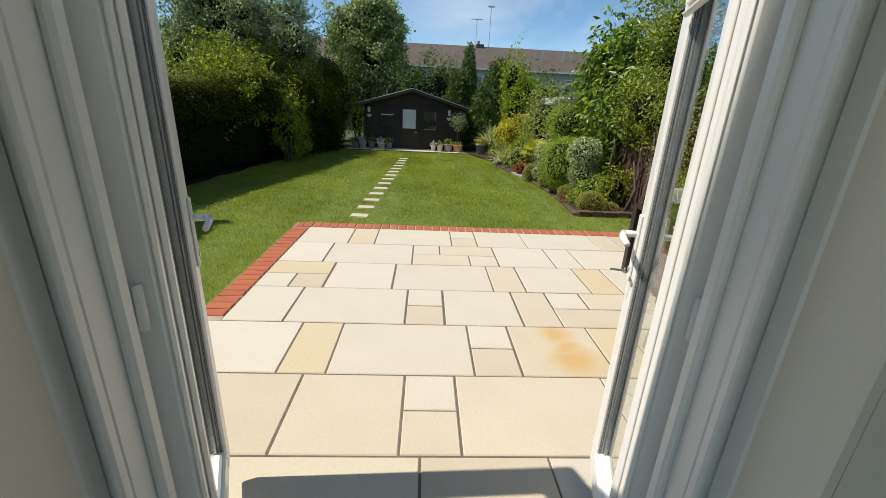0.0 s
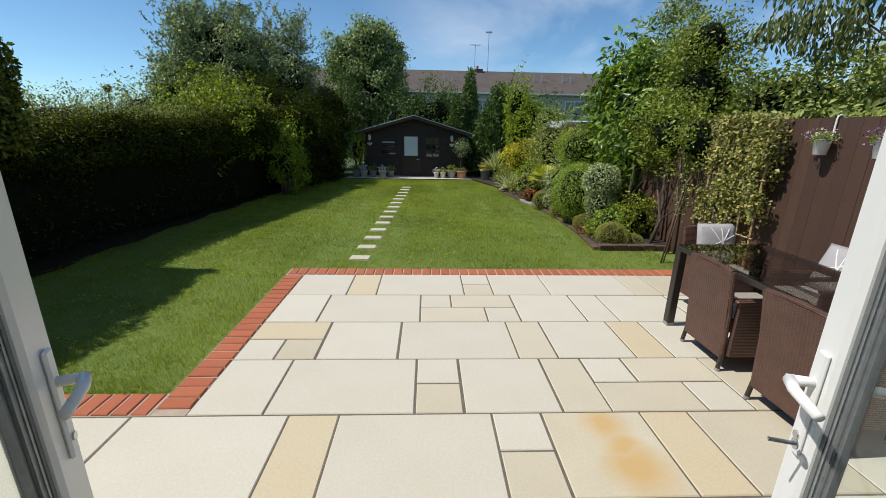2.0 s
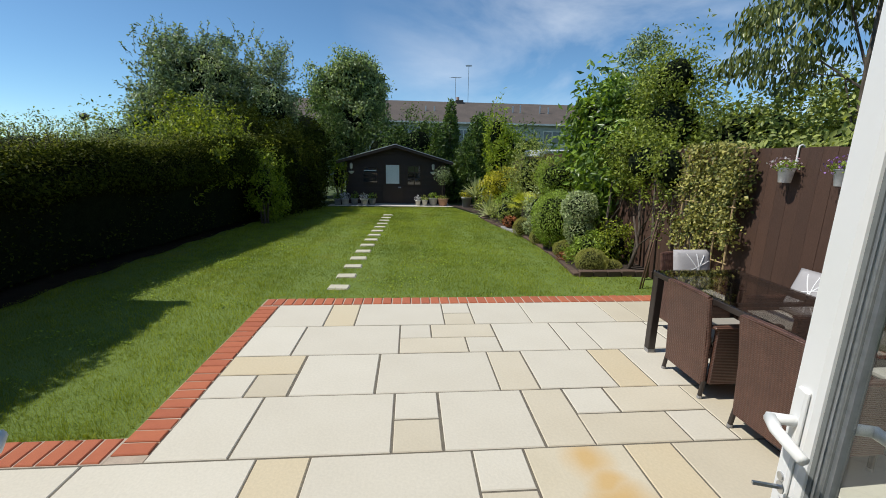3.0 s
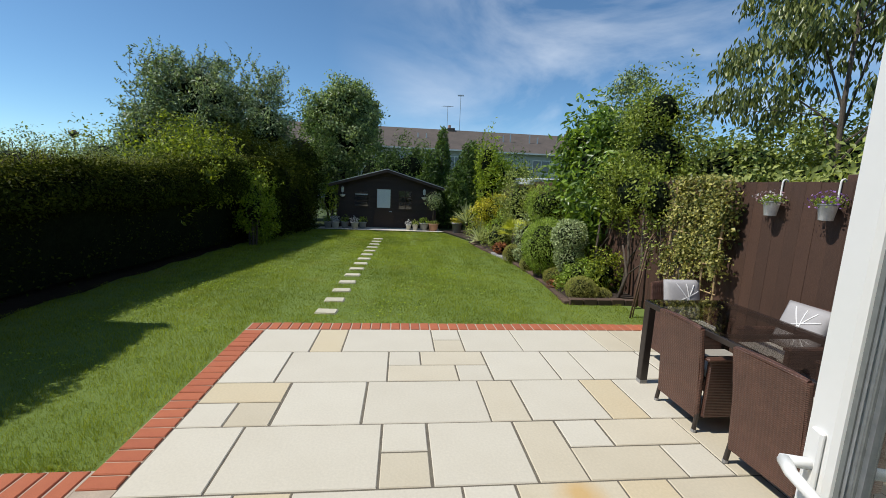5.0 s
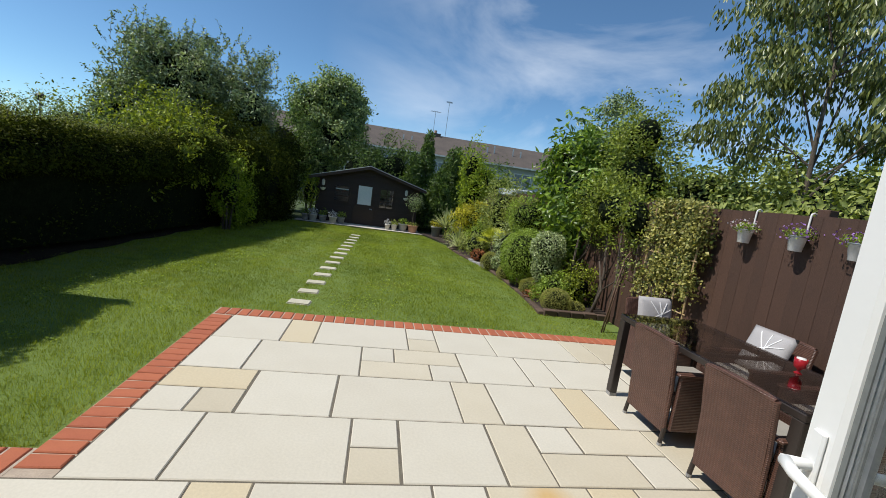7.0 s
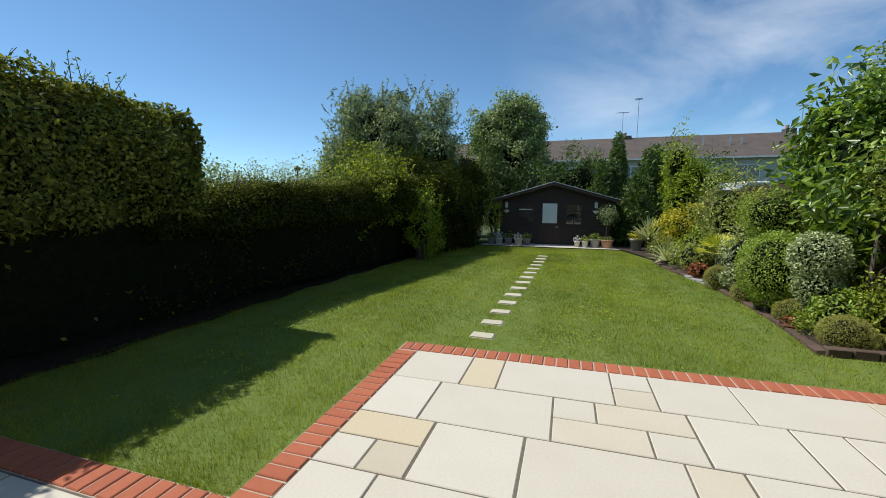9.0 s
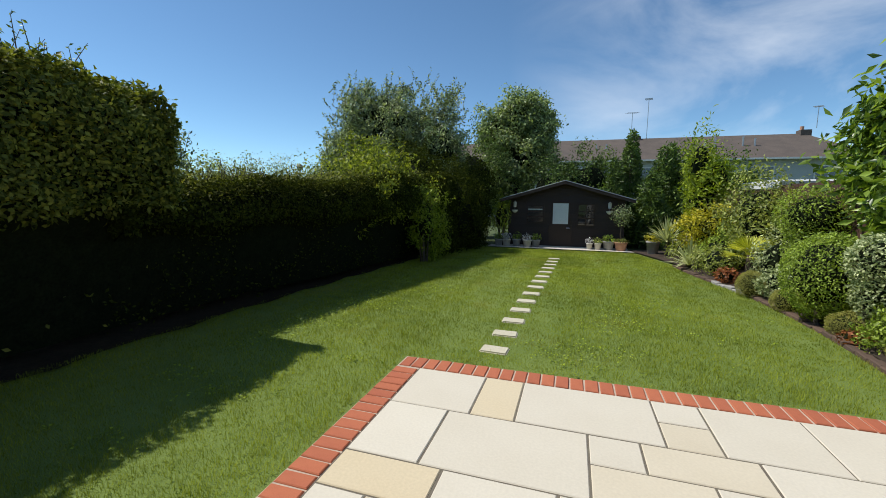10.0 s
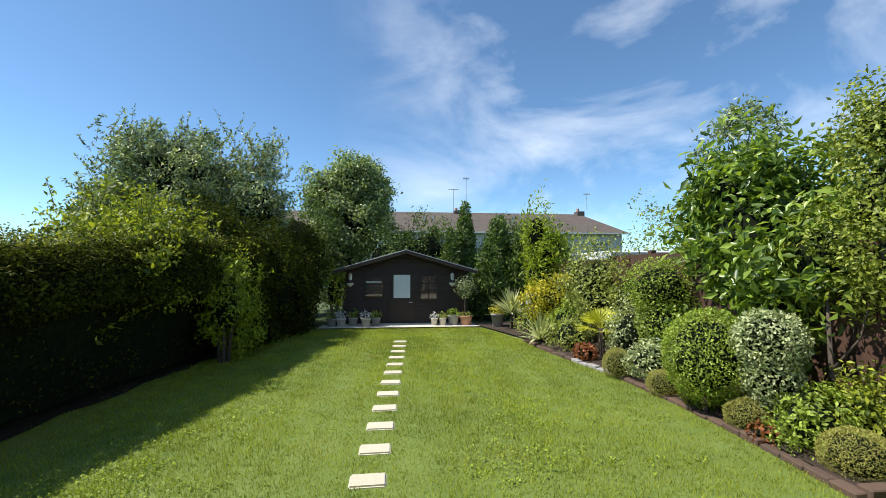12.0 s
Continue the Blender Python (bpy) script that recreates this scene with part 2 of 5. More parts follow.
def stained_stone():
    """Sandstone with a rusty orange bloom."""
    m = material("rust_stained_sandstone", (0.60, 0.53, 0.40), (0.54, 0.47, 0.34), 0.75, 2.2, 60, 0.12, grain=0.05)
    n, l = m.node_tree.nodes, m.node_tree.links
    b = n["Principled BSDF"]
    base = b.inputs["Base Color"].links[0].from_socket
    tc, no, mixv = n.new("ShaderNodeTexCoord"), n.new("ShaderNodeTexNoise"), n.new("ShaderNodeMixRGB")
    no.inputs["Scale"].default_value = 3
    mixv.inputs["Fac"].default_value = 0.16
    l.new(tc.outputs["Object"], no.inputs["Vector"])
    l.new(tc.outputs["Object"], mixv.inputs["Color1"])
    l.new(no.outputs["Color"], mixv.inputs["Color2"])
    total = None
    for cx, cy, r in ((0.03, 0.20, 0.15), (0.07, 0.03, 0.12), (0.10, -0.13, 0.19)):
        d, mr = n.new("ShaderNodeVectorMath"), n.new("ShaderNodeMapRange")
        d.operation = "DISTANCE"
        d.inputs[1].default_value = (cx * 0.84 + 0.08, cy * 0.84 + 0.08, 0.08)
        l.new(mixv.outputs["Color"], d.inputs[0])
        mr.inputs["From Min"].default_value, mr.inputs["From Max"].default_value = r, r * 0.25
        l.new(d.outputs["Value"], mr.inputs["Value"])
        if total is None:
            total = mr.outputs["Result"]
        else:
            mx = n.new("ShaderNodeMath")
            mx.operation = "MAXIMUM"
            l.new(total, mx.inputs[0])
            l.new(mr.outputs["Result"], mx.inputs[1])
            total = mx.outputs["Value"]
    half = n.new("ShaderNodeMath")
    half.operation = "MULTIPLY"
    half.inputs[1].default_value = 0.75
    l.new(total, half.inputs[0])
    mix = n.new("ShaderNodeMixRGB")
    mix.inputs["Color2"].default_value = (0.56, 0.34, 0.10, 1)
    l.new(half.outputs["Value"], mix.inputs["Fac"])
    l.new(base, mix.inputs["Color1"])
    l.new(mix.outputs["Color"], b.inputs["Base Color"])
    return m


def grass_material():
    """Blades whose green drifts over the lawn in broad and small patches."""
    m = leaf_material("grass_blade", (0.066, 0.106, 0.014), (0.160, 0.196, 0.033), 0.3, 0.6, 0.2)
    n, l = m.node_tree.nodes, m.node_tree.links
    mix = next(k for k in n if k.type == "MIX_RGB" and k.blend_type == "MIX")
    rand = mix.inputs["Fac"].links[0].from_socket
    tc, no, no2 = n.new("ShaderNodeTexCoord"), n.new("ShaderNodeTexNoise"), n.new("ShaderNodeTexNoise")
    no.inputs["Scale"].default_value, no.inputs["Detail"].default_value = 0.7, 3
    no2.inputs["Scale"].default_value, no2.inputs["Detail"].default_value = 5.0, 3
    parts = []
    for node, low, high in ((no, 0.35, 0.65), (no2, 0.3, 0.7)):
        l.new(tc.outputs["Object"], node.inputs["Vector"])
        mr = n.new("ShaderNodeMapRange")
        mr.inputs["From Min"].default_value, mr.inputs["From Max"].default_value = low, high
        l.new(node.outputs["Fac"], mr.inputs["Value"])
        parts.append(mr.outputs["Result"])
    a, b = n.new("ShaderNodeMixRGB"), n.new("ShaderNodeMixRGB")
    a.inputs["Fac"].default_value, b.inputs["Fac"].default_value = 0.45, 0.3
    l.new(parts[0], a.inputs["Color1"])
    l.new(parts[1], a.inputs["Color2"])
    l.new(a.outputs["Color"], b.inputs["Color1"])
    l.new(rand, b.inputs["Color2"])
    l.new(b.outputs["Color"], mix.inputs["Fac"])
    # dry, yellowed patches
    dry, rng, tinge = n.new("ShaderNodeTexNoise"), n.new("ShaderNodeMapRange"), n.new("ShaderNodeMixRGB")
    dry.inputs["Scale"].default_value, dry.inputs["Detail"].default_value = 1.1, 5
    rng.inputs["From Min"].default_value, rng.inputs["From Max"].default_value, rng.inputs["To Max"].default_value = 0.56, 0.72, 0.55
    tinge.inputs["Color2"].default_value = (0.30, 0.27, 0.055, 1)
    l.new(tc.outputs["Object"], dry.inputs["Vector"])
    l.new(dry.outputs["Fac"], rng.inputs["Value"])
    l.new(rng.outputs["Result"], tinge.inputs["Fac"])
    for k in list(mix.outputs["Color"].links):
        l.new(tinge.outputs["Color"], k.to_socket)
    l.new(mix.outputs["Color"], tinge.inputs["Color1"])
    return m


GRASS = grass_material()
WICKER = wicker_material()
STONE_RUST = stained_stone()
PRIVET = leaf_material("privet_leaf", (0.054, 0.084, 0.018), (0.15, 0.185, 0.045), 0.3)
HEDGE_LEAF = leaf_material("tall_hedge_leaf", (0.034, 0.056, 0.0139), (0.115, 0.132, 0.034), 0.28, 0.55, 0.2)
# leaf colour lowered to carry the shade on the long hedge's side
PRIVET_SHADE = leaf_material("shaded_hedge_leaf", (0.013, 0.020, 0.0052), (0.029, 0.039, 0.0095), 0.25, 0.8, 0.03)
HEDGE_TOP_LIT = leaf_material("lit_hedge_top_leaf", (0.03, 0.044, 0.013), (0.10, 0.112, 0.038), 0.3, 0.6, 0.15)
NEW_GROWTH = leaf_material("new_growth_leaf", (0.07, 0.085, 0.018), (0.15, 0.12, 0.035), 0.35)
LAUREL = leaf_material("laurel_leaf", (0.028, 0.064, 0.016), (0.135, 0.20, 0.046), 0.34, 0.34, 0.5)
SHRUB = leaf_material("shrub_leaf", (0.040, 0.068, 0.012), (0.17, 0.205, 0.034), 0.34)
BRIGHT = leaf_material("bright_leaf", (0.09, 0.144, 0.018), (0.153, 0.198, 0.0315), 0.4)
OLIVE = leaf_material("olive_leaf", (0.078, 0.111, 0.0416), (0.20, 0.235, 0.10), 0.3)
GREY_LEAF = leaf_material("grey_green_leaf", (0.034, 0.057, 0.038), (0.172, 0.222, 0.165), 0.26, 0.4, 0.5)
BIRCH = leaf_material("birch_leaf", (0.040, 0.072, 0.040), (0.185, 0.24, 0.15), 0.3, 0.4, 0.45)
CONIFER = leaf_material("conifer_leaf", (0.022, 0.046, 0.014), (0.075, 0.122, 0.038), 0.2)
CHERRY = leaf_material("cherry_leaf", (0.03, 0.05, 0.016), (0.125, 0.145, 0.062), 0.3, 0.35, 0.6)
BOX = leaf_material("box_leaf", (0.084, 0.130, 0.0317), (0.175, 0.245, 0.06), 0.34)
VARIEGATED = leaf_material("variegated_leaf", (0.13, 0.18, 0.07), (0.42, 0.45, 0.26), 0.3, gain=(1.4, 1.4, 1.35), glow=(1.2, 1.25, 0.85))
IVY = leaf_material("ivy_leaf", (0.036, 0.058, 0.016), (0.22, 0.215, 0.095), 0.25)
YELLOW_LEAF = leaf_material("golden_leaf", (0.16, 0.18, 0.025), (0.3, 0.28, 0.045), 0.35)
LIME = leaf_material("lime_leaf", (0.2, 0.24, 0.03), (0.3, 0.32, 0.06), 0.4)
SAGE = leaf_material("cushion_leaf", (0.19, 0.205, 0.075), (0.2, 0.21, 0.085), 0.2)
RED_LEAF = leaf_material("red_leaf", (0.10, 0.035, 0.025), (0.19, 0.08, 0.05), 0.3)
STRIPED = leaf_material("striped_sword_leaf", (0.24, 0.28, 0.11), (0.44, 0.45, 0.28), 0.25, gain=(1.3, 1.3, 1.2), glow=(1.2, 1.25, 0.8))
PETAL_WHITE = leaf_material("white_petal", (0.75, 0.72, 0.72), (0.8, 0.78, 0.78), 0.3, gain=(1.1, 1.1, 1.1), glow=(1.0, 1.0, 0.95))
PETAL_PURPLE = leaf_material("purple_petal", (0.20, 0.08, 0.35), (0.42, 0.24, 0.56), 0.3, gain=(1.1, 1.1, 1.1), glow=(1.0, 1.0, 0.95))
PETAL_PINK = leaf_material("pink_petal", (0.6, 0.32, 0.42), (0.75, 0.6, 0.66), 0.3, gain=(1.1, 1.1, 1.1), glow=(1.0, 1.0, 0.95))


# ---- mesh helpers ----
def mesh_of(name, bm, mat, smooth=False):
    me = bpy.data.meshes.new(name)
    bm.to_mesh(me)
    bm.free()
    me.materials.append(mat)
    if smooth:
        for p in me.polygons:
            p.use_smooth = True
    return me


def part(name, bm, mat, parent=None, label="", smooth=False):
    ob = new(name, mesh_of(name, bm, mat, smooth))
    ob.parent = parent
    return tagged(ob, label)


def thing(name, x, y, z=0.0, turn=0.0, label="", category="", group="", kind=""):
    ob = new(name)
    ob.empty_display_size = 0.1
    ob.matrix_world = pose(x, y, z, 0, 0, turn)
    return tagged(ob, label, category, group, kind)


def block(x0, x1, y0, y1, z0, z1, bevel=0.0, bm=None):
    """A box between two corners, with edges taken off."""
    bm = bm or bmesh.new()
    made = bmesh.ops.create_cube(bm, size=1.0, matrix=Matrix.Translation(((x0 + x1) / 2, (y0 + y1) / 2, (z0 + z1) / 2)) @ Matrix.Diagonal((x1 - x0, y1 - y0, z1 - z0, 1)))
    if bevel:
        edges = list({e for v in made["verts"] for e in v.link_edges})
        bmesh.ops.bevel(bm, geom=edges, offset=bevel, segments=1, affect="EDGES")
    return bm


def tube(points, radii, seg=8, bm=None, cap=True):
    """A tapering tube along points."""
    bm = bm or bmesh.new()
    rings = []
    pts = [Vector(p) for p in points]
    for i, p in enumerate(pts):
        d = (pts[min(i + 1, len(pts) - 1)] - pts[max(i - 1, 0)]).normalized()
        side = d.orthogonal().normalized() if i == 0 else (side - side.dot(d) * d).normalized()
        up = d.cross(side)
        r = radii[i] if hasattr(radii, "__len__") else radii
        rings.append([bm.verts.new(p + r * (math.cos(a) * side + math.sin(a) * up)) for a in (2 * math.pi * k / seg for k in range(seg))])
    for a, b in zip(rings, rings[1:]):
        for k in range(seg):
            bm.faces.new((a[k], a[(k + 1) % seg], b[(k + 1) % seg], b[k]))
    if cap:
        bm.faces.new(rings[0][::-1])
        bm.faces.new(rings[-1])
    return bm


def lathe(profile, seg=20, bm=None, at=(0, 0, 0)):
    """A turned shape from rows of radius and height."""
    bm = bm or bmesh.new()
    rings = [[bm.verts.new((at[0] + r * math.cos(2 * math.pi * k / seg), at[1] + r * math.sin(2 * math.pi * k / seg), at[2] + z)) for k in range(seg)] for r, z in profile]
    for a, b in zip(rings, rings[1:]):
        for k in range(seg):
            bm.faces.new((a[k], a[(k + 1) % seg], b[(k + 1) % seg], b[k]))
    bm.faces.new(rings[0][::-1])
    bm.faces.new(rings[-1])
    return bm


RNG = np.random.default_rng(7)


def unit(v):
    return v / np.maximum(np.linalg.norm(v, axis=1, keepdims=True), 1e-9)


def wave(p, freq, seed):
    """Smooth lumps over places, about -1 to 1."""
    r = np.random.default_rng(seed)
    out = np.zeros(len(p))
    for k in range(5):
        d = r.normal(size=3) * freq * (1 + 0.5 * k)
        out += np.sin(p @ d + r.uniform(0, 6.28)) / (1 + 0.6 * k)
    return out / 2.0


def triangles(name, verts, count, mat, parent):
    """A mesh of folded leaves, four corners each, without slow mesh operators."""
    me = bpy.data.meshes.new(name)
    me.vertices.add(len(verts))
    me.vertices.foreach_set("co", verts.astype(np.float32).ravel())
    base = np.arange(count, dtype=np.int32)[:, None] * 4
    idx = (base + np.array([[0, 1, 2, 0, 2, 3]], dtype=np.int32)).ravel()
    me.loops.add(len(idx))
    me.loops.foreach_set("vertex_index", idx)
    me.polygons.add(len(idx) // 3)
    me.polygons.foreach_set("loop_start", np.arange(0, len(idx), 3, dtype=np.int32))
    me.update(calc_edges=True)
    me.materials.append(mat)
    ob = new(name, me)
    ob.parent = parent
    return ob


def leaves(name, p, out, size, mat, parent, width=0.5, droop=0.2, wild=0.7, up=0.0):
    """Leaves at the places p of a plant, turned roughly outward."""
    n = len(p)
    normal = unit(out + RNG.normal(size=(n, 3)) * wild)
    d = unit(np.cross(normal, RNG.normal(size=(n, 3))))
    d = unit(d + np.array([0, 0, up - droop]) + out * 0.35)
    side = unit(np.cross(d, normal))
    normal = np.cross(side, d)
    length = size * RNG.uniform(0.6, 1.25, (n, 1))
    mid = p + d * length * 0.5
    half = side * length * width * 0.5
    v = np.stack([p, mid + half + normal * length * 0.08, p + d * length - normal * length * 0.06, mid - half + normal * length * 0.08], axis=1)
    return triangles(name, v.reshape(-1, 3), n, mat, parent)


def shell(centre, radii, count, lump=0.18, freq=2.5, depth=0.3, seed=1, floor_z=-9.0, sprays=0.0):
    """Places near the surface of a lumpy ball, and the way out at each. sprays: the leaves gather on twigs of about this many metres."""
    d = unit(RNG.normal(size=(count, 3)))
    r = 1 + lump * wave(d, freq, seed) + 0.5 * lump * wave(d, freq * 2.6, seed + 1)
    if sprays:
        mean = sum(radii) / 3
        k = max(10, int(0.8 * 4 * math.pi * mean * mean / (sprays * sprays)))
        c = unit(RNG.normal(size=(k, 3)))
        push = RNG.normal(0, 0.45 * sprays / mean, k) + 0.9 * (RNG.uniform(0, 1, k) < 0.12) * sprays / mean
        pick = RNG.integers(0, k, count)
        own = RNG.normal(size=(count, 3)) * 0.42 * sprays / mean
        d = unit(c[pick] + own)
        r = 1 + lump * wave(d, freq, seed) + push[pick] + 0.6 * (own * c[pick]).sum(axis=1)
    r = r - depth * RNG.uniform(0, 1, count) ** 2
    p = np.array(centre) + d * np.array(radii) * r[:, None]
    out = unit(d / np.array(radii))
    keep = p[:, 2] > floor_z
    return p[keep], out[keep]


def core(centre, radii, share=0.74, lump=0.15, seed=3, bm=None, sub=3):
    """A solid core for a bush, coloured as the shade between its leaves."""
    bm = bm or bmesh.new()
    made = bmesh.ops.create_icosphere(bm, subdivisions=sub, radius=1.0)
    for v in made["verts"]:
        k = share * (1 + lump * noise.noise(v.co * 2.2 + Vector((seed, 0, 0))))
        v.co = Vector((centre[0] + v.co.x * radii[0] * k, centre[1] + v.co.y * radii[1] * k, max(centre[2] + v.co.z * radii[2] * k, 0.01)))
    return bm


def bush(name, label, blobs, mat, size, density, category="shrub", width=0.5, droop=0.15, wild=0.7, depth=0.3, lump=0.18, inner=True, seed=1, up=0.0, group="", stems=True, sprays=0.0):
    """A shrub of one or more lumpy balls, each (x, y, z, rx, ry, rz)."""
    bx, by = blobs[0][0], blobs[0][1]
    ob = thing(name, bx, by, 0.0, 0, label, category, group)
    ps, os_, bm = [], [], bmesh.new()
    for i, (x, y, z, rx, ry, rz) in enumerate(blobs):
        area = 4 * math.pi * ((rx * ry) ** 1.6 / 3 + (rx * rz) ** 1.6 / 3 + (ry * rz) ** 1.6 / 3) ** (1 / 1.6)
        p, o = shell((x - bx, y - by, z), (rx, ry, rz), int(area * density), lump, 2.5, depth, seed + 7 * i, 0.01, sprays)
        ps.append(p)
        os_.append(o)
        if inner:
            core((x - bx, y - by, z), (rx, ry, rz), 0.78 - depth * 0.35, 0.15, seed + i, bm, 2)
    if inner:
        part("shade_core", bm, SHADE_LEAF, ob, "dark core standing in for shade among the leaves")
    else:
        bm.free()
    leaves("foliage", np.concatenate(ps), np.concatenate(os_), size, mat, ob, width, droop, wild, up)
    if stems and blobs[0][2] - blobs[0][5] * 0.8 > 0.15:
        bm = bmesh.new()
        for k in range(4):
            a = k * 1.6 + seed
            tube([(0.06 * math.cos(a), 0.06 * math.sin(a), -0.05), (0.1 * math.cos(a), 0.1 * math.sin(a), blobs[0][2] * 0.5), (0.25 * math.cos(a), 0.25 * math.sin(a), blobs[0][2])], (0.03, 0.025, 0.01), 6, bm)
        part("stem", bm, BARK, ob)
    return ob


def shoots(parent, places, height, mat, leaf, lean=0.3, pairs=9, name="shoot", seed=5):
    """Thin upright shoots with small leaves, standing out of a hedge or crown."""
    r = np.random.default_rng(seed)
    bm, ps, os_ = bmesh.new(), [], []
    for x, y, z in places:
        h = height * r.uniform(0.5, 1.2)
        d = np.array([r.normal() * lean, r.normal() * lean, 1.0])
        d /= np.linalg.norm(d)
        b = np.array([x, y, z])
        tube([b, b + d * h * 0.5, b + d * h + np.array([0, 0, -0.06 * h])], (0.005, 0.004, 0.002), 4, bm)
        k = r.uniform(0.1, 1.0, pairs)
        ps.append(b + d * h * k[:, None])
        os_.append(unit(r.normal(size=(pairs, 3)) + np.array([0, 0, 0.4])))
    tagged(part(name, bm, BARK, parent), kind="stuff")
    tagged(leaves(name + "_leaves", np.concatenate(ps), np.concatenate(os_), leaf, mat, parent, 0.45, 0.0, 0.5), kind="stuff")


def tree(name, label, x, y, trunk_h, r0, crowns, mat, leaf, clumps, per, width=0.45, droop=0.3, seed=1, category="tree", lean=(0, 0), clump=0.3, wild=0.9, limb_every=9, dense=0.0, fork=0.6):
    """A tree: tapered trunk, limbs to the clumps of a gappy crown. crowns: balls (dx, dy, z, rx, ry, rz). dense: share
    of each ball filled by a dark core, as shade in the gaps.
    """
    r = np.random.default_rng(seed)
    ob = thing(name, x, y, 0.0, 0, label, category)
    top = np.array([lean[0], lean[1], trunk_h])
    part("trunk", tube([(0, 0, -0.1), (lean[0] * 0.2 + 0.02, lean[1] * 0.3, trunk_h * 0.35), (lean[0] * 0.5 - 0.02, lean[1] * 0.6, trunk_h * 0.7), tuple(top)], (r0, r0 * 0.8, r0 * 0.6, r0 * 0.3), 10), BARK, ob, smooth=True)
    limbs, inner, ps, os_ = bmesh.new(), bmesh.new(), [], []
    for i, (dx, dy, z, rx, ry, rz) in enumerate(crowns):
        c = np.array([dx, dy, z])
        n = max(3, int(clumps * rx * rz))
        d = unit(r.normal(size=(n, 3)))
        rad = r.uniform(0.35, 1.0, n) ** 0.6 * (1 + 0.2 * wave(d, 2.2, seed))
        cc = c + d * np.array([rx, ry, rz]) * rad[:, None]
        if dense:
            core((dx, dy, z), (rx, ry, rz), dense, 0.5, seed + i, inner, 3)
        for k, q in enumerate(cc):
            if k % limb_every == 0:
                start = top * r.uniform(fork, 0.98)
                m1 = start + (c - start) * 0.45 + r.normal(size=3) * 0.10 + np.array([0, 0, 0.08])
                tube([start, m1, m1 + (q - m1) * 0.6 + r.normal(size=3) * 0.06, q], (r0 * 0.36, r0 * 0.22, r0 * 0.10, 0.004), 5, limbs)
            m = max(4, int(per * r.uniform(0.5, 1.4)))
            o = unit(r.normal(size=(m, 3)))
            s = clump * r.uniform(0.6, 1.3)
            ps.append(q + o * s * r.uniform(0.2, 1, (m, 1)) * np.array([1, 1, 0.8]))
            os_.append(unit(o + 0.6 * d[k] + np.array([0, 0, 0.3])))
    part("limb", limbs, BARK, ob)
    if dense:
        part("shade_core", inner, SHADE_LEAF, ob, "dark core standing in for shade among the leaves")
    else:
        inner.free()
    leaves("crown", np.concatenate(ps), np.concatenate(os_), leaf, mat, ob, width, droop, wild)
    return ob


# ---- ground ----
def sheet(name, corners, z, mat, label, category, cuts=0):
    bm = bmesh.new()
    bm.faces.new([bm.verts.new((x, y, z)) for x, y in corners])
    if cuts:
        bmesh.ops.subdivide_edges(bm, edges=bm.edges[:], cuts=cuts, use_grid_fill=True)
    return tagged(part(name, bm, mat), label, category, kind="structure")


sheet("ground", ((-300, -200), (300, -200), (300, 400), (-300, 400)), -0.06, MEADOW, "rough green ground beyond the garden", "ground", 6)
lawn = sheet("lawn", ((-4.6, 2.9), (3.7, 2.9), (3.7, 15.1), (-4.6, 15.1)), -0.012, LAWN, "short mown green lawn in sun and shade", "lawn", 12)


def bed_edge(y):
    """The lawn's border with the planted bed."""
    return 2.50 + 0.10 * math.sin((y - 6.2) * 0.9) - 0.12 * max(0.0, y - 9.5) - (0.25 * max(0, y - 12.5))


def hedge_line(y):
    """The foot of the hedge."""
    return -4.05 + 0.03 * (y - 3) + 0.0085 * max(0, y - 5) ** 2


# soil of the beds
bm = bmesh.new()
ys = [6.25 + 0.25 * k for k in range(36)]
a = [bm.verts.new((bed_edge(y) + 0.05, y, 0.03)) for y in ys]
b = [bm.verts.new((3.75, y, 0.10)) for y in ys]
for k in range(len(ys) - 1):
    bm.faces.new((a[k], b[k], b[k + 1], a[k + 1]))
tagged(part("flower_bed", bm, SOIL), "dark soil of the raised flower bed by the fence", "flower bed", kind="structure")
bm = bmesh.new()
ys = [2.9 + 0.4 * k for k in range(31)]
a = [bm.verts.new((-6.5, y, 0.02)) for y in ys]
b = [bm.verts.new((hedge_line(y) - 0.32 + 0.06 * math.sin(y * 5), y, 0.004)) for y in ys]
for k in range(len(ys) - 1):
    bm.faces.new((a[k], b[k], b[k + 1], a[k + 1]))
tagged(part("hedge_bed", bm, SOIL_SHADE), "bare soil under the hedge, coloured darker for the shade there", "soil", kind="structure")

# grass blades
n = 430000
gx = RNG.uniform(-4.5, 3.3, n)
gy = 2.9 + 12.1 * RNG.uniform(0, 1, n) ** 1.35
edge = np.array([bed_edge(v) if v > 6.25 else 3.6 for v in gy])
foot = np.array([hedge_line(v) for v in gy])
keep = (gx < edge - 0.02) & (gx > foot - 0.38) & (gy < 14.50) & ~((gx > -1.63) & (gy < 5.36))
for k in range(14):
    sx, sy = -0.86 + 0.021 * k, 5.77 + 0.52 * k
    keep &= ~((np.abs(gx - sx) < 0.145) & (np.abs(gy - sy) < 0.105))
gx, gy = gx[keep], gy[keep]
n = len(gx)
root = np.stack([gx, gy, np.full(n, -0.012)], axis=1)
ang = RNG.uniform(0, 6.28, n)
lean = np.stack([np.cos(ang), np.sin(ang), np.zeros(n)], axis=1)
side = np.stack([-np.sin(ang), np.cos(ang), np.zeros(n)], axis=1)
tall = (RNG.uniform(0.010, 0.030, n) * (1 + 0.45 * wave(root, 3.0, 4) + 0.3 * wave(root, 11.0, 5)))[:, None]
wide = (0.0015 + 0.0003 * (gy - 3))[:, None]
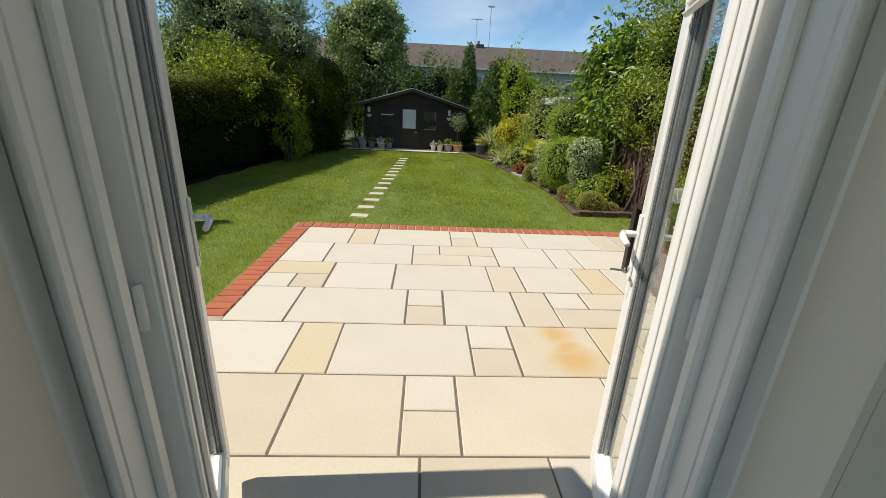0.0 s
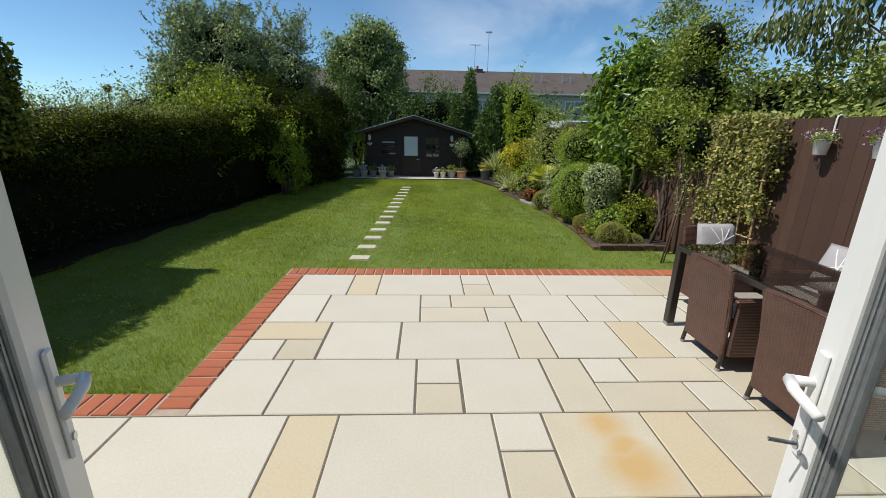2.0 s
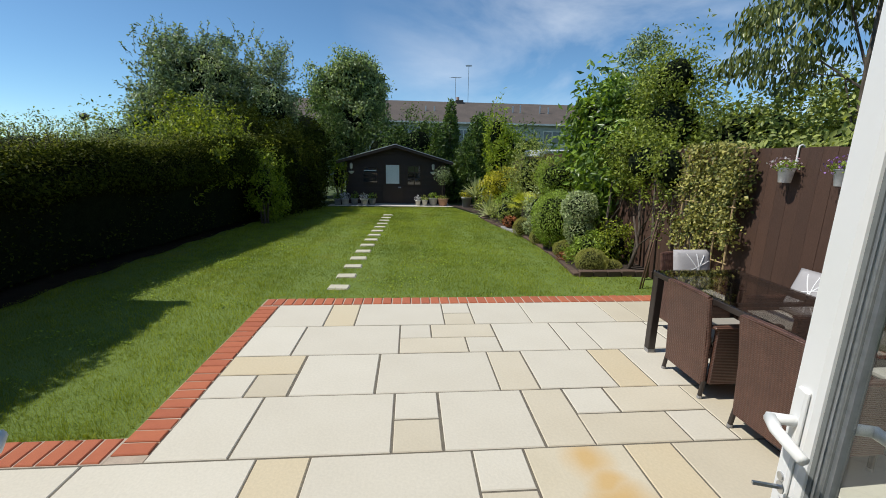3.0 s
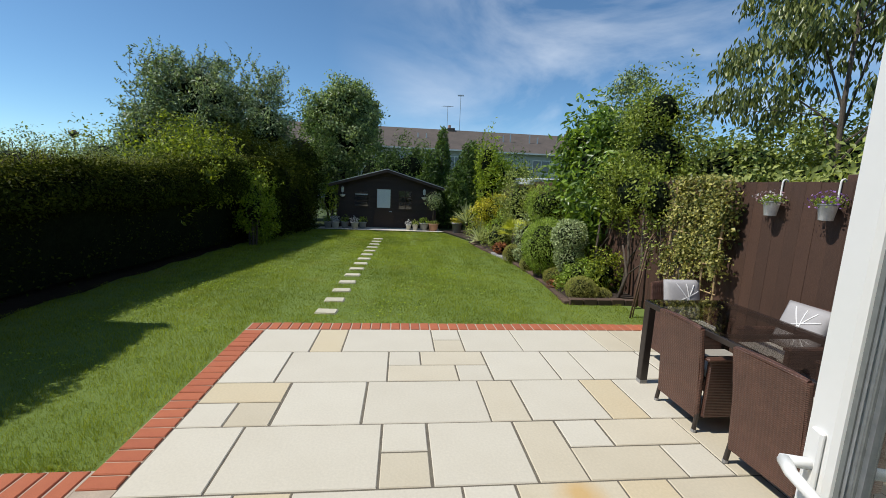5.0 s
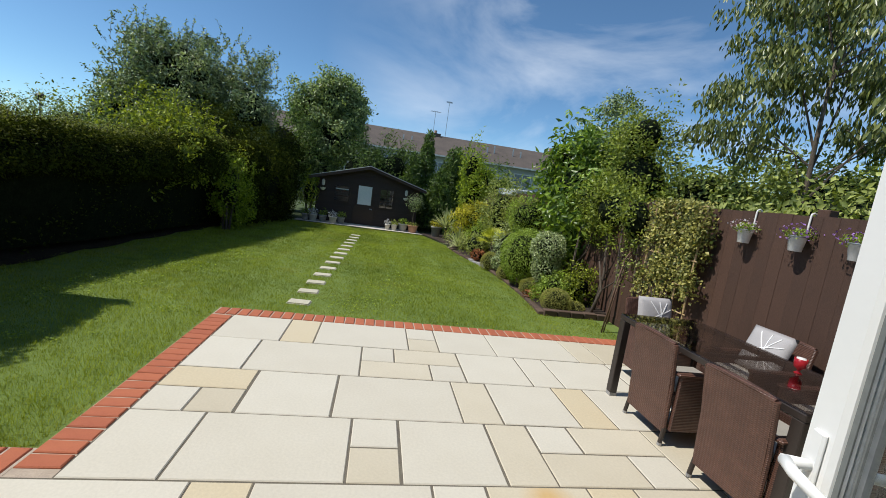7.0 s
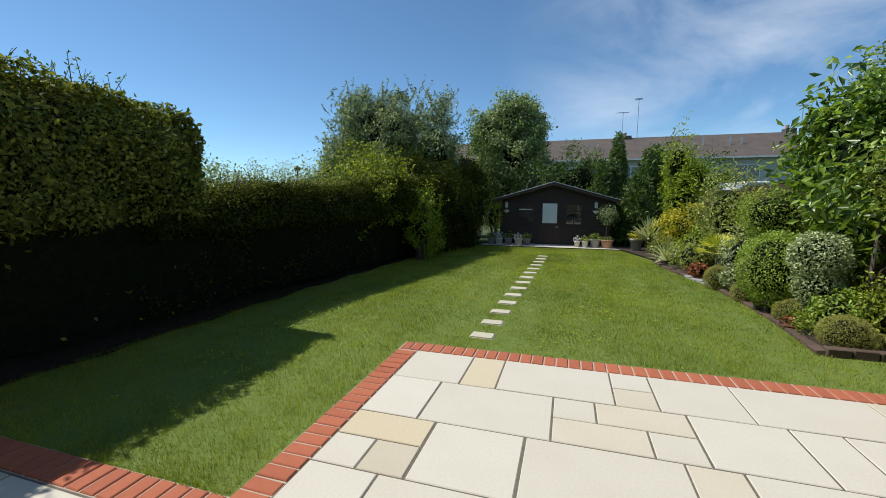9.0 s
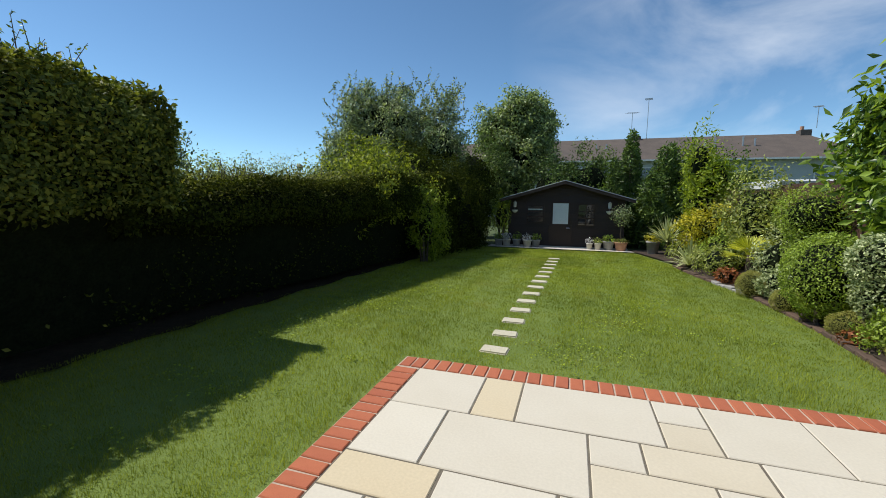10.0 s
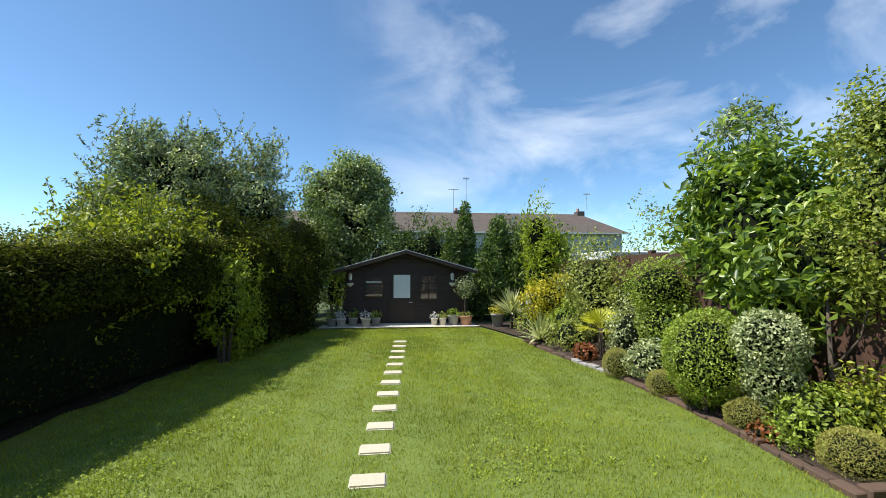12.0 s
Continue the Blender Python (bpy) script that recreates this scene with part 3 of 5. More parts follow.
tip = root + np.array([0, 0, 1]) * tall + lean * tall * RNG.uniform(0.1, 1.0, (n, 1))
v = np.stack([root - side * wide, root + side * wide, tip + side * wide * 0.3, tip - side * wide * 0.3], axis=1)
turf = triangles("grass", v.reshape(-1, 3), n, GRASS, None)
tagged(turf, "short green blades of the mown lawn", "grass", kind="stuff")

# clover and daisies in the turf
m = 26000
cx_, cy_ = RNG.uniform(-3.4, 2.3, m), RNG.uniform(2.95, 8.5, m)
pat = wave(np.stack([cx_, cy_, cx_ * 0], axis=1), 2.4, 9)
ok = (pat + 0.6 * wave(np.stack([cx_, cy_, cx_ * 0], axis=1), 7.0, 12) > 0.45) & (cx_ > np.array([hedge_line(v) for v in cy_])) & ~((cx_ > -1.65) & (cy_ < 5.38))
cp = np.stack([cx_[ok], cy_[ok], np.full(ok.sum(), 0.012)], axis=1)
clover = leaves("clover", cp, np.tile([0.0, 0, 1], (len(cp), 1)), 0.022, BRIGHT, None, 0.9, 0, 0.35)
tagged(clover, "patches of pale clover in the lawn", "clover", kind="stuff")


# ---- hedges ----
def hedge(name, label, y0, y1, top, face, back, mat, density, leaf, seed, rough=0.12, bare=0.0, brow=1.3):
    """A clipped hedge along the garden's side; face and top are functions of y."""
    ob = thing(name, face(y0), y0, 0, 0, label, "hedge", kind="")
    ox, oy = face(y0), y0
    length = y1 - y0
    # dark core painted as the shade inside, in lengths
    bm = bmesh.new()
    steps = max(2, int(length / 0.3))
    rings = []
    for k in range(steps + 1):
        y = y0 + 0.1 + (length - 0.2) * k / steps
        f, t = face(y) - 0.2, top(y) - 0.17
        rings.append([bm.verts.new((x - ox + 0.05 * noise.noise(Vector((x, y * 2, z * 2))), y - oy, z)) for x, z in ((f - 0.35, 0.1), (f - 0.3, 0.5), (f - 0.22, 1.0), (f - 0.05, 1.4), (f - 0.02, t - 0.25), (f - 0.2, t), (f + back, t), (f + back, 0.1))])
    for a, b in zip(rings, rings[1:]):
        for k in range(8):
            bm.faces.new((a[k], a[(k + 1) % 8], b[(k + 1) % 8], b[k]))
    bm.faces.new(rings[0])
    bm.faces.new(rings[-1][::-1])
    part("shade_core", bm, SHADE_LEAF, ob, "dark core standing in for shade inside the hedge")
    r = np.random.default_rng(seed)
    out = []
    mean_top = (top(y0) + top(y1)) / 2
    n_face, n_top = int(length * mean_top * density), int(length * 1.2 * density)
    y = r.uniform(y0, y1, n_face)
    z = mean_top * (0.03 + 0.97 * r.uniform(0, 1, n_face) ** 0.8)
    f = np.array([face(v) for v in y])
    t = np.array([top(v) for v in y])
    z = z * t / mean_top
    q = np.stack([f, y, z], axis=1)
    bulge = rough * wave(q, 2.3, seed) + 0.5 * rough * wave(q, 6, seed + 1)
    curve = -0.42 * np.clip((z - t + 0.48) / 0.48, 0, 1) ** 2 - 0.45 * np.clip((brow - z) / 0.22, 0, 1)
    q[:, 0] += bulge + curve - 0.22 * r.uniform(0, 1, n_face) ** 2
    o = np.stack([np.ones(n_face), r.normal(size=n_face) * 0.2, 0.15 + 1.2 * np.clip((z - t + 0.48) / 0.48, 0, 1)], axis=1)
    keep = r.uniform(0, 1, n_face) > bare * np.clip((brow - z) / 0.3, 0, 1)
    out.append((q[keep], unit(o[keep])))
    y = r.uniform(y0, y1, n_top)
    x = np.array([face(v) for v in y]) - 0.12 - r.uniform(0, 1.1, n_top)
    q = np.stack([x, y, np.array([top(v) for v in y])], axis=1)
    q[:, 2] += 0.8 * rough * wave(q, 2.6, seed + 2) + 0.5 * rough * wave(q, 7, seed + 3) - 0.15 * r.uniform(0, 1, n_top) ** 2
    out.append((q, unit(np.stack([0.2 + 0 * y, 0 * y, 1 + 0 * y], axis=1))))
    for ye, s in ((y0, -1.0), (y1, 1.0)):
        m = int(1.1 * top(ye) * density)
        x, z = face(ye) - r.uniform(0.0, 1.1, m), brow - 0.1 + r.uniform(0, 1, m) * (top(ye) - brow + 0.1)
        q = np.stack([x, np.full(m, ye), z], axis=1)
        q[:, 1] += s * (rough * wave(q, 2.4, seed + 4) - 0.15 * np.clip((z - top(ye) + 0.3) / 0.3, 0, 1) ** 2)
        out.append((q, np.tile([0.2, s, 0.2], (m, 1))))
    p = np.concatenate([q for q, _ in out]) - np.array([ox, oy, 0])
    leaves("foliage", p, unit(np.concatenate([o for _, o in out])), leaf, mat, ob, 0.55, 0.1, 0.75)
    return ob


def tall_face(y):
    return -4.17 + 0.02 * (y - 3)


def low_face(y):
    return hedge_line(y) + 0.10 - 0.24 * max(0.0, min(1.0, (8.2 - y) / 1.6))


def low_top(y):
    return 1.60 + 0.06 * (y - 5) + 0.03 * math.sin(y * 2.1)


tall_hedge = hedge("clipped_hedge", "tall clipped green hedge with a rounded top", -1.0, 5.2, lambda y: 2.54 + 0.05 * math.sin(y * 2), tall_face, -1.5, HEDGE_LEAF, 3000, 0.058, 11, 0.09, 0.985, 1.36)
shoots(tall_hedge, [(-0.2 - 0.6 * RNG.uniform(), RNG.uniform(2.5, 6.0), 2.5) for _ in range(70)], 0.36, PRIVET, 0.04, 0.3, 14, seed=2)
q = np.stack([RNG.uniform(-1.0, 0.02, 5200), RNG.uniform(1.0, 6.2, 5200), np.full(5200, 2.5)], axis=1)
q[:, 2] += 0.07 * wave(q, 5, 3) + RNG.uniform(-0.06, 0.07, 5200) - 0.5 * np.clip((q[:, 0] + 0.45) / 0.45, 0, 1) ** 1.5
leaves("top_growth", q, np.tile([0.1, 0.0, 1.0], (5200, 1)), 0.045, NEW_GROWTH, tall_hedge, 0.55, 0.0, 0.8)
low_hedge = hedge("long_hedge", "long green garden hedge, leaves darkened for its shaded side", 4.7, 12.6, low_top, low_face, -1.5, PRIVET_SHADE, 2300, 0.05, 21, 0.11, 0.8, 1.2)
shoots(low_hedge, [(-0.25 - 0.8 * RNG.uniform(), RNG.uniform(0.4, 5.4), 1.66) for _ in range(120)], 0.3, OLIVE, 0.032, 0.4, 12, seed=3)
# top layer in a lighter leaf colour that stands for sunlight on the crown
q = np.stack([RNG.uniform(-1.0, -0.10, 9000), RNG.uniform(0.0, 8.0, 9000), np.zeros(9000)], axis=1)
shoulder = q[:, 0].copy()
q[:, 0] += np.array([low_face(v + 4.7) for v in q[:, 1]]) - low_face(4.7)
q[:, 2] = np.array([low_top(v + 4.7) for v in q[:, 1]]) + 0.1 * wave(q, 4, 6) + RNG.uniform(-0.08, 0.1, 9000) - 0.36 * np.clip((shoulder + 0.45) / 0.45, 0, 1) ** 1.5
leaves("top_growth", q, np.tile([0.15, 0.0, 1.0], (9000, 1)), 0.045, HEDGE_TOP_LIT, low_hedge, 0.5, 0.0, 0.8)

# ---- paving ----
PATIO = tagged(new("patio"), "patio of pale sandstone slabs with brick edging", "patio", kind="structure")
part("jointing", block(-6.5, -1.402, 0.73, 2.688, -0.06, -0.006), JOINT, PATIO, "dark recessed jointing between the slabs")
part("jointing", block(-1.402, 3.56, 0.73, 5.118, -0.06, -0.006), JOINT, PATIO, "dark recessed jointing between the slabs")


def slab_mesh(w, d, mat):
    bm = block(-w / 2, w / 2, -d / 2, d / 2, -0.03, 0.0, 0.0)
    top = [e for e in bm.edges if all(abs(v.co.z) < 1e-6 for v in e.verts)]
    bmesh.ops.bevel(bm, geom=top, offset=0.005, segments=1, affect="EDGES")
    return mesh_of("slab", bm, mat)


SLABS = {}
slab_rng = random.Random(4)


def slab(x0, x1, y0, y1, tone=None):
    j = 0.006
    tone = tone or slab_rng.choice((STONE_PALE, STONE_PALE, STONE, STONE))
    key = (round(x1 - x0, 2), round(y1 - y0, 2), tone.name)
    if key not in SLABS:
        SLABS[key] = slab_mesh(x1 - x0 - 2 * j, y1 - y0 - 2 * j, tone)
    ob = new("slab", SLABS[key])
    ob.matrix_world = pose((x0 + x1) / 2, (y0 + y1) / 2, slab_rng.uniform(-0.001, 0.002), slab_rng.uniform(-0.1, 0.1), slab_rng.uniform(-0.1, 0.1))
    ob.parent = PATIO


def course(y0, edges, tones=""):
    """A row of slabs. Edges in x; tones by letter: p pale, s stone, y yellow, r rusty, 2 a pair of small slabs, . a gap."""
    named = {"p": STONE_PALE, "s": STONE, "y": STONE_YELLOW, "r": STONE_RUST}
    for k, (a, b) in enumerate(zip(edges, edges[1:])):
        c = tones[k] if k < len(tones) else " "
        if c == "2":
            slab(a, b, y0 + 0.305, y0 + 0.61, STONE_PALE)
            slab(a, b, y0, y0 + 0.305, STONE)
        elif c != ".":
            slab(a, b, y0, y0 + 0.61, named.get(c))


course(4.51, (-1.40, -0.805, -0.497, 0.417, 0.725, 1.33, 2.24, 2.54, 3.14, 3.58), "pyp2pps")
course(3.90, (-1.40, -0.95, -0.035, 0.88, 1.49, 1.79, 2.51, 3.12, 3.58), "pp.ppp")
for a, b, lo in ((-0.035, 0.265, 0.305), (0.265, 0.88, 0.305), (-0.035, 0.58, 0.0), (0.58, 0.88, 0.0)):
    slab(a, b, 3.90 + lo, 3.90 + lo + 0.305, STONE if b - a > 0.5 else STONE_PALE)
course(3.29, (-1.40, -0.805, -0.19, 0.727, 1.025, 1.635, 1.935, 2.54, 3.15, 3.58), ".ppspyp")
slab(-1.40, -0.805, 3.595, 3.90, STONE_YELLOW)
slab(-1.40, -1.105, 3.29, 3.595, STONE_PALE)
slab(-1.105, -0.805, 3.29, 3.595, STONE)
course(2.68, (-1.40, -0.95, -0.047, 0.257, 0.87, 1.175, 2.09, 2.70, 3.30, 3.58), "pp2ps.")
slab(1.175, 1.49, 2.985, 3.29, STONE_PALE)
slab(1.49, 2.09, 2.985, 3.29, STONE)
slab(1.175, 1.785, 2.68, 2.985, STONE)
slab(1.785, 2.09, 2.68, 2.985, STONE_PALE)
course(2.07, (-4.44, -3.83, -2.92, -2.31, -1.70, -0.79, -0.493, 0.417, 0.722, 1.33, 1.63, 2.24, 2.84, 3.58), "pspppyp2rysp")
course(1.46, (-4.74, -4.13, -3.22, -2.61, -1.85, -1.23, -0.62, -0.012, 0.29, 1.20, 1.80, 2.41, 3.02, 3.58), "      s2s")
course(0.85, (-4.44, -3.53, -2.92, -2.01, -1.40, -0.80, 0.09, 0.70, 1.30, 1.91, 2.82, 3.58))

# brick edging
EDGING = tagged(new("brick_edging"), "red brick edging round the patio, laid as headers", "edging", kind="structure")
part("mortar", block(-1.612, 3.58, 5.12, 5.345, -0.06, -0.008), MORTAR, EDGING, "pale mortar joints")
part("mortar", block(-1.612, -1.405, 2.69, 5.118, -0.06, -0.008), MORTAR, EDGING, "pale mortar joints")
part("mortar", block(-6.5, -1.614, 2.69, 2.905, -0.06, -0.008), MORTAR, EDGING, "pale mortar joints")
bm = block(-0.1, 0.1, -0.049, 0.049, -0.04, 0.0)
bmesh.ops.bevel(bm, geom=[e for e in bm.edges if all(abs(v.co.z) < 1e-6 for v in e.verts)], offset=0.006, segments=1, affect="EDGES")
BRICK_MESH = mesh_of("brick", bm, BRICK)


def brick(x, y, turn, z=0.002, parent=EDGING, rx=0.0):
    ob = new("brick", BRICK_MESH)
    ob.matrix_world = pose(x, y, z + slab_rng.uniform(-0.002, 0.002), rx + slab_rng.uniform(-0.7, 0.7), slab_rng.uniform(-0.7, 0.7), turn + slab_rng.uniform(-0.8, 0.8))
    ob.parent = parent


for k in range(46):
    brick(-1.55 + 0.112 * k, 5.232, 90)
for k in range(21):
    brick(-1.508, 2.80 + 0.112 * k, 0)
for k in range(30):
    brick(-1.68 - 0.112 * k, 2.797, 90)

# stepping stones across the lawn
bm = block(-0.135, 0.135, -0.095, 0.095, -0.03, 0.006, 0.0)
bmesh.ops.bevel(bm, geom=[e for e in bm.edges], offset=0.012, segments=2, affect="EDGES")
STEP = mesh_of("stepping_stone", bm, STEP_STONE)
for k in range(14):
    ob = new("stepping_stone", STEP)
    ob.matrix_world = pose(-0.86 + 0.021 * k, 5.77 + 0.52 * k, 0.0, 0, 0, slab_rng.uniform(-4, 4))
    tagged(ob, "small pale rectangular stepping stone sunk in the lawn", "stepping stone", "stepping stones across the lawn")

# ---- the house with its door ----
HX0, HX1 = -0.58, 0.745
wall = tagged(part("wall_south", block(-6.5, HX0, 0.46, 0.72, -0.06, 3.15), RENDER_WALL), "rendered house wall beside the patio door", "wall", kind="structure")
tagged(part("wall_south", block(HX1, 4.2, 0.46, 0.72, -0.06, 3.15), RENDER_WALL), "rendered house wall beside the patio door", "wall", kind="structure")
tagged(part("wall_south", block(HX0, HX1, 0.46, 0.72, 2.27, 3.15), RENDER_WALL), "rendered house wall above the patio door", "wall", kind="structure")
for name, box in (("plaster", (-2.4, HX0, 0.44, 0.457, 0.1, 2.5)), ("plaster", (HX1, 2.4, 0.44, 0.457, 0.1, 2.5)), ("plaster", (HX0, HX1, 0.44, 0.457, 2.25, 2.5)),
                  ("reveal", (HX0 + 0.002, HX0 + 0.02, 0.44, 0.625, 0.12, 2.25)), ("reveal", (HX1 - 0.02, HX1 - 0.002, 0.44, 0.625, 0.12, 2.25))):
    tagged(part("wall_" + name, block(*box), PLASTER), "smooth off-white painted plaster beside the door", "wall", kind="structure")
# openings in these two unseen walls are added to brighten the room
for box in ((-2.5, -2.1, -3.6, -3.5, 0, 2.5), (2.1, 2.5, -3.6, -3.5, 0, 2.5), (-2.1, 2.1, -3.6, -3.5, 0, 0.4), (-2.1, 2.1, -3.6, -3.5, 2.4, 2.5)):
    tagged(part("wall_north", block(*box), PLASTER), "off-white painted room wall round an unseen opening added for light", "wall", kind="structure")
for box in ((-2.5, -2.4, -3.5, -3.1, 0, 2.5), (-2.5, -2.4, -0.3, 0.44, 0, 2.5), (-2.5, -2.4, -3.1, -0.3, 0, 0.3), (-2.5, -2.4, -3.1, -0.3, 2.4, 2.5)):
    tagged(part("wall_west", block(*box), PLASTER), "off-white painted room wall round an unseen opening added for light", "wall", kind="structure")
tagged(part("wall_east", block(2.4, 2.5, -3.5, 0.44, 0, 2.5), PLASTER), "off-white painted room wall", "wall", kind="structure")
tagged(part("ceiling", block(-2.5, 2.5, -3.6, 0.46, 2.5, 2.6), PLASTER), "plain white ceiling of the room", "ceiling", kind="structure")
# floor out of view, its pale colour picked to reflect light onto the reveals
tagged(part("floor", block(-2.5, 2.5, -3.6, 0.44, 0.0, 0.1), FLOORING), "unseen floor inside the room, pale to bounce light", "floor", kind="structure")


def moulded(x0, x1, y0, y1, z0, z1):
    return block(x0, x1, y0, y1, z0, z1, 0.008)


FRAME = tagged(new("door_frame"), "white plastic frame of the open patio doors", "door frame", kind="structure")
part("jamb", moulded(-0.575, -0.515, 0.63, 0.73, 0.10, 2.2), PVC, FRAME)
part("jamb", moulded(-0.52, -0.495, 0.69, 0.728, 0.14, 2.18), PVC, FRAME)
part("jamb", moulded(0.675, 0.74, 0.63, 0.73, 0.10, 2.2), PVC, FRAME)
part("jamb", moulded(0.655, 0.68, 0.69, 0.728, 0.14, 2.18), PVC, FRAME)
for x0, x1 in ((-0.518, -0.508), (0.668, 0.678)):
    part("bead", moulded(x0, x1, 0.60, 0.632, 0.14, 2.18), PVC, FRAME)
for x0, x1 in ((-0.577, -0.555), (0.720, 0.742)):
    part("trim", moulded(x0, x1, 0.575, 0.632, 0.12, 2.22), PVC, FRAME)
part("head", moulded(-0.575, 0.74, 0.628, 0.732, 2.18, 2.27), PVC, FRAME)
part("threshold", moulded(-0.575, 0.74, 0.60, 0.78, 0.02, 0.135), STEEL, FRAME, "worn metal threshold")


def door_leaf(hx, hy, turn, mirror, label, w=0.57, hs=0.12, ls=0.075):
    """A glazed leaf hung at its hinge; it reaches along local x, its room side faces local -y times mirror."""
    ob = thing("patio_door", hx, hy, 0.14, turn, label, "door")
    h, t = 2.02, 0.034
    s = mirror
    part("hinge_stile", moulded(0, hs, -t, t, 0, h), PVC, ob)
    part("lock_stile", moulded(w - ls, w, -t, t, 0, h), PVC, ob)
    part("bottom_rail", moulded(hs, w - ls, -t, t, 0, 0.11), PVC, ob)
    part("top_rail", moulded(hs, w - ls, -t, t, h - 0.11, h), PVC, ob)
    part("glass", block(hs - 0.01, w - ls + 0.01, -0.002, 0.002, 0.1, h - 0.1), GLASS, ob).visible_shadow = False
    for x0, d in ((hs, 1), (w - ls, -1)):
        part("gasket", block(*sorted((x0, x0 + d * 0.011)), -0.021, 0.021, 0.11, h - 0.11), GASKET, ob)
        part("glazing_bead", moulded(*sorted((x0 + d * 0.011, x0 + d * 0.020)), -0.019, 0.019, 0.11, h - 0.11), LEAD, ob)
        part("gasket", block(*sorted((x0 + d * 0.020, x0 + d * 0.024)), -0.010, 0.010, 0.11, h - 0.11), GASKET, ob)
    # raised steps of the sash profile on the room side
    for x0, x1, d in ((0.004, 0.034, 0.010), (hs - 0.040, hs - 0.004, 0.014)):
        part("sash_step", moulded(x0, x1, *sorted((-s * (t - 0.004), -s * (t + d))), 0.03, h - 0.03), PVC, ob)
    part("glazing_bead", moulded(hs + 0.02, w - ls - 0.02, -0.0235, 0.0235, 0.11, 0.13), PVC, ob)
    part("spacer_bar", block(hs + 0.024, hs + 0.034, -0.006, 0.006, 0.12, h - 0.12), LEAD, ob, "grey double-glazing spacer")
    part("spacer_bar", block(w - ls - 0.034, w - ls - 0.024, -0.006, 0.006, 0.12, h - 0.12), LEAD, ob, "grey double-glazing spacer")
    for side in (-1, 1):
        plate = part("handle_plate", block(w - 0.058, w - 0.028, *sorted((side * t, side * (t + 0.010))), 0.86, 1.10, 0.004), PVC, ob)
        bm = tube([(w - 0.043, side * t, 1.03), (w - 0.043, side * (t + 0.055), 1.03)], 0.011, 10)
        tube([(w - 0.043, side * (t + 0.050), 1.03), (w - 0.08, side * (t + 0.058), 1.028), (w - 0.155, side * (t + 0.052), 1.022)], (0.012, 0.011, 0.010), 10, bm)
        part("handle", bm, PVC, plate, "white lever handle", True)
        part("keyhole", tube([(w - 0.043, side * t, 0.905), (w - 0.043, side * (t + 0.014), 0.905)], 0.009, 10), STEEL, plate)
    # pleated blind clipped to the room side
    bm = bmesh.new()
    z0, y0 = 1.70, s * -0.032
    k = 0
    while z0 + 0.011 * k < h - 0.11:
        block(hs + 0.01, w - ls - 0.01, *sorted((y0, y0 - s * (0.010 + 0.009 * (k % 2)))), z0 + 0.011 * k, z0 + 0.011 * k + 0.0105, 0.0, bm)
        k += 1
    part("pleated_blind", bm, BLIND, ob, "raised pleated fabric blind")
    part("blind_rail", moulded(hs + 0.005, w - ls - 0.005, *sorted((y0, y0 - s * 0.022)), z0 - 0.022, z0 - 0.002), PVC, ob)
    for z in (0.25, 1.0, 1.78):
        part("hinge", tube([(-0.012, 0, z - 0.05), (-0.012, 0, z + 0.05)], 0.010, 10), PVC, ob, smooth=True)
    return ob


right_leaf = door_leaf(0.675, 0.755, 71.9, -1, "open white plastic glazed door with key in its lock", 0.586, 0.13, 0.075)
left_leaf = door_leaf(-0.500, 0.752, 112.8, 1, "open white plastic glazed door, handle folded inward", 0.625, 0.13, 0.10)
bm = lathe([(0.001, 0), (0.012, 0.001), (0.012, 0.003), (0.001, 0.004)], 12)
bmesh.ops.rotate(bm, verts=bm.verts[:], cent=(0, 0, 0), matrix=Matrix.Rotation(radians(90), 3, "X"))
keys = thing("key", 0.772, 1.26, 1.045, 72, "metal key with ring hanging in the door lock", "key")
part("bow", bm, STEEL, keys)
part("blade", block(-0.003, 0.003, -0.001, 0.045, -0.003, 0.003), STEEL, keys)

# ---- fence ----
FX = 3.58
fence = thing("fence", FX, 0.75, 0, 0, "dark brown stained close-board garden fence", "fence", kind="structure")
bm = block(-0.006, 0.012, -0.068, 0.068, 0.08, 1.80)
for v in bm.verts:
    if v.co.y > 0 and v.co.x < 0:
        v.co.x += 0.002
BOARD = mesh_of("board", bm, FENCE)
for k in range(112):
    ob = new("board", BOARD)
    ob.matrix_world = pose(slab_rng.uniform(-0.001, 0.001), 0.07 + 0.128 * k, slab_rng.uniform(-0.003, 0.003), 0, 0, 0)
    ob.parent = fence
for z in (0.35, 0.95, 1.55):
    part("rail", block(0.014, 0.06, 0, 14.3, z - 0.03, z + 0.03), FENCE, fence)
part("gravel_board", block(-0.012, 0.02, 0, 14.3, -0.05, 0.085), FENCE, fence)
for k in range(6):
    part("post", block(0.015, 0.11, 2.2 * k + 0.6, 2.2 * k + 0.7, -0.05, 1.86, 0.005), FENCE, fence)


# ---- garden furniture ----
table = thing("dining_table", 2.535, 3.08, 0, 0, "brown rattan garden table with a smoked glass top", "table")
TW, TL, TH = 0.38, 0.80, 0.735
part("glass_top", block(-TW, TW, -TL, TL, TH, TH + 0.008, 0.003), TABLE_GLASS, table, "smoked clear glass top")
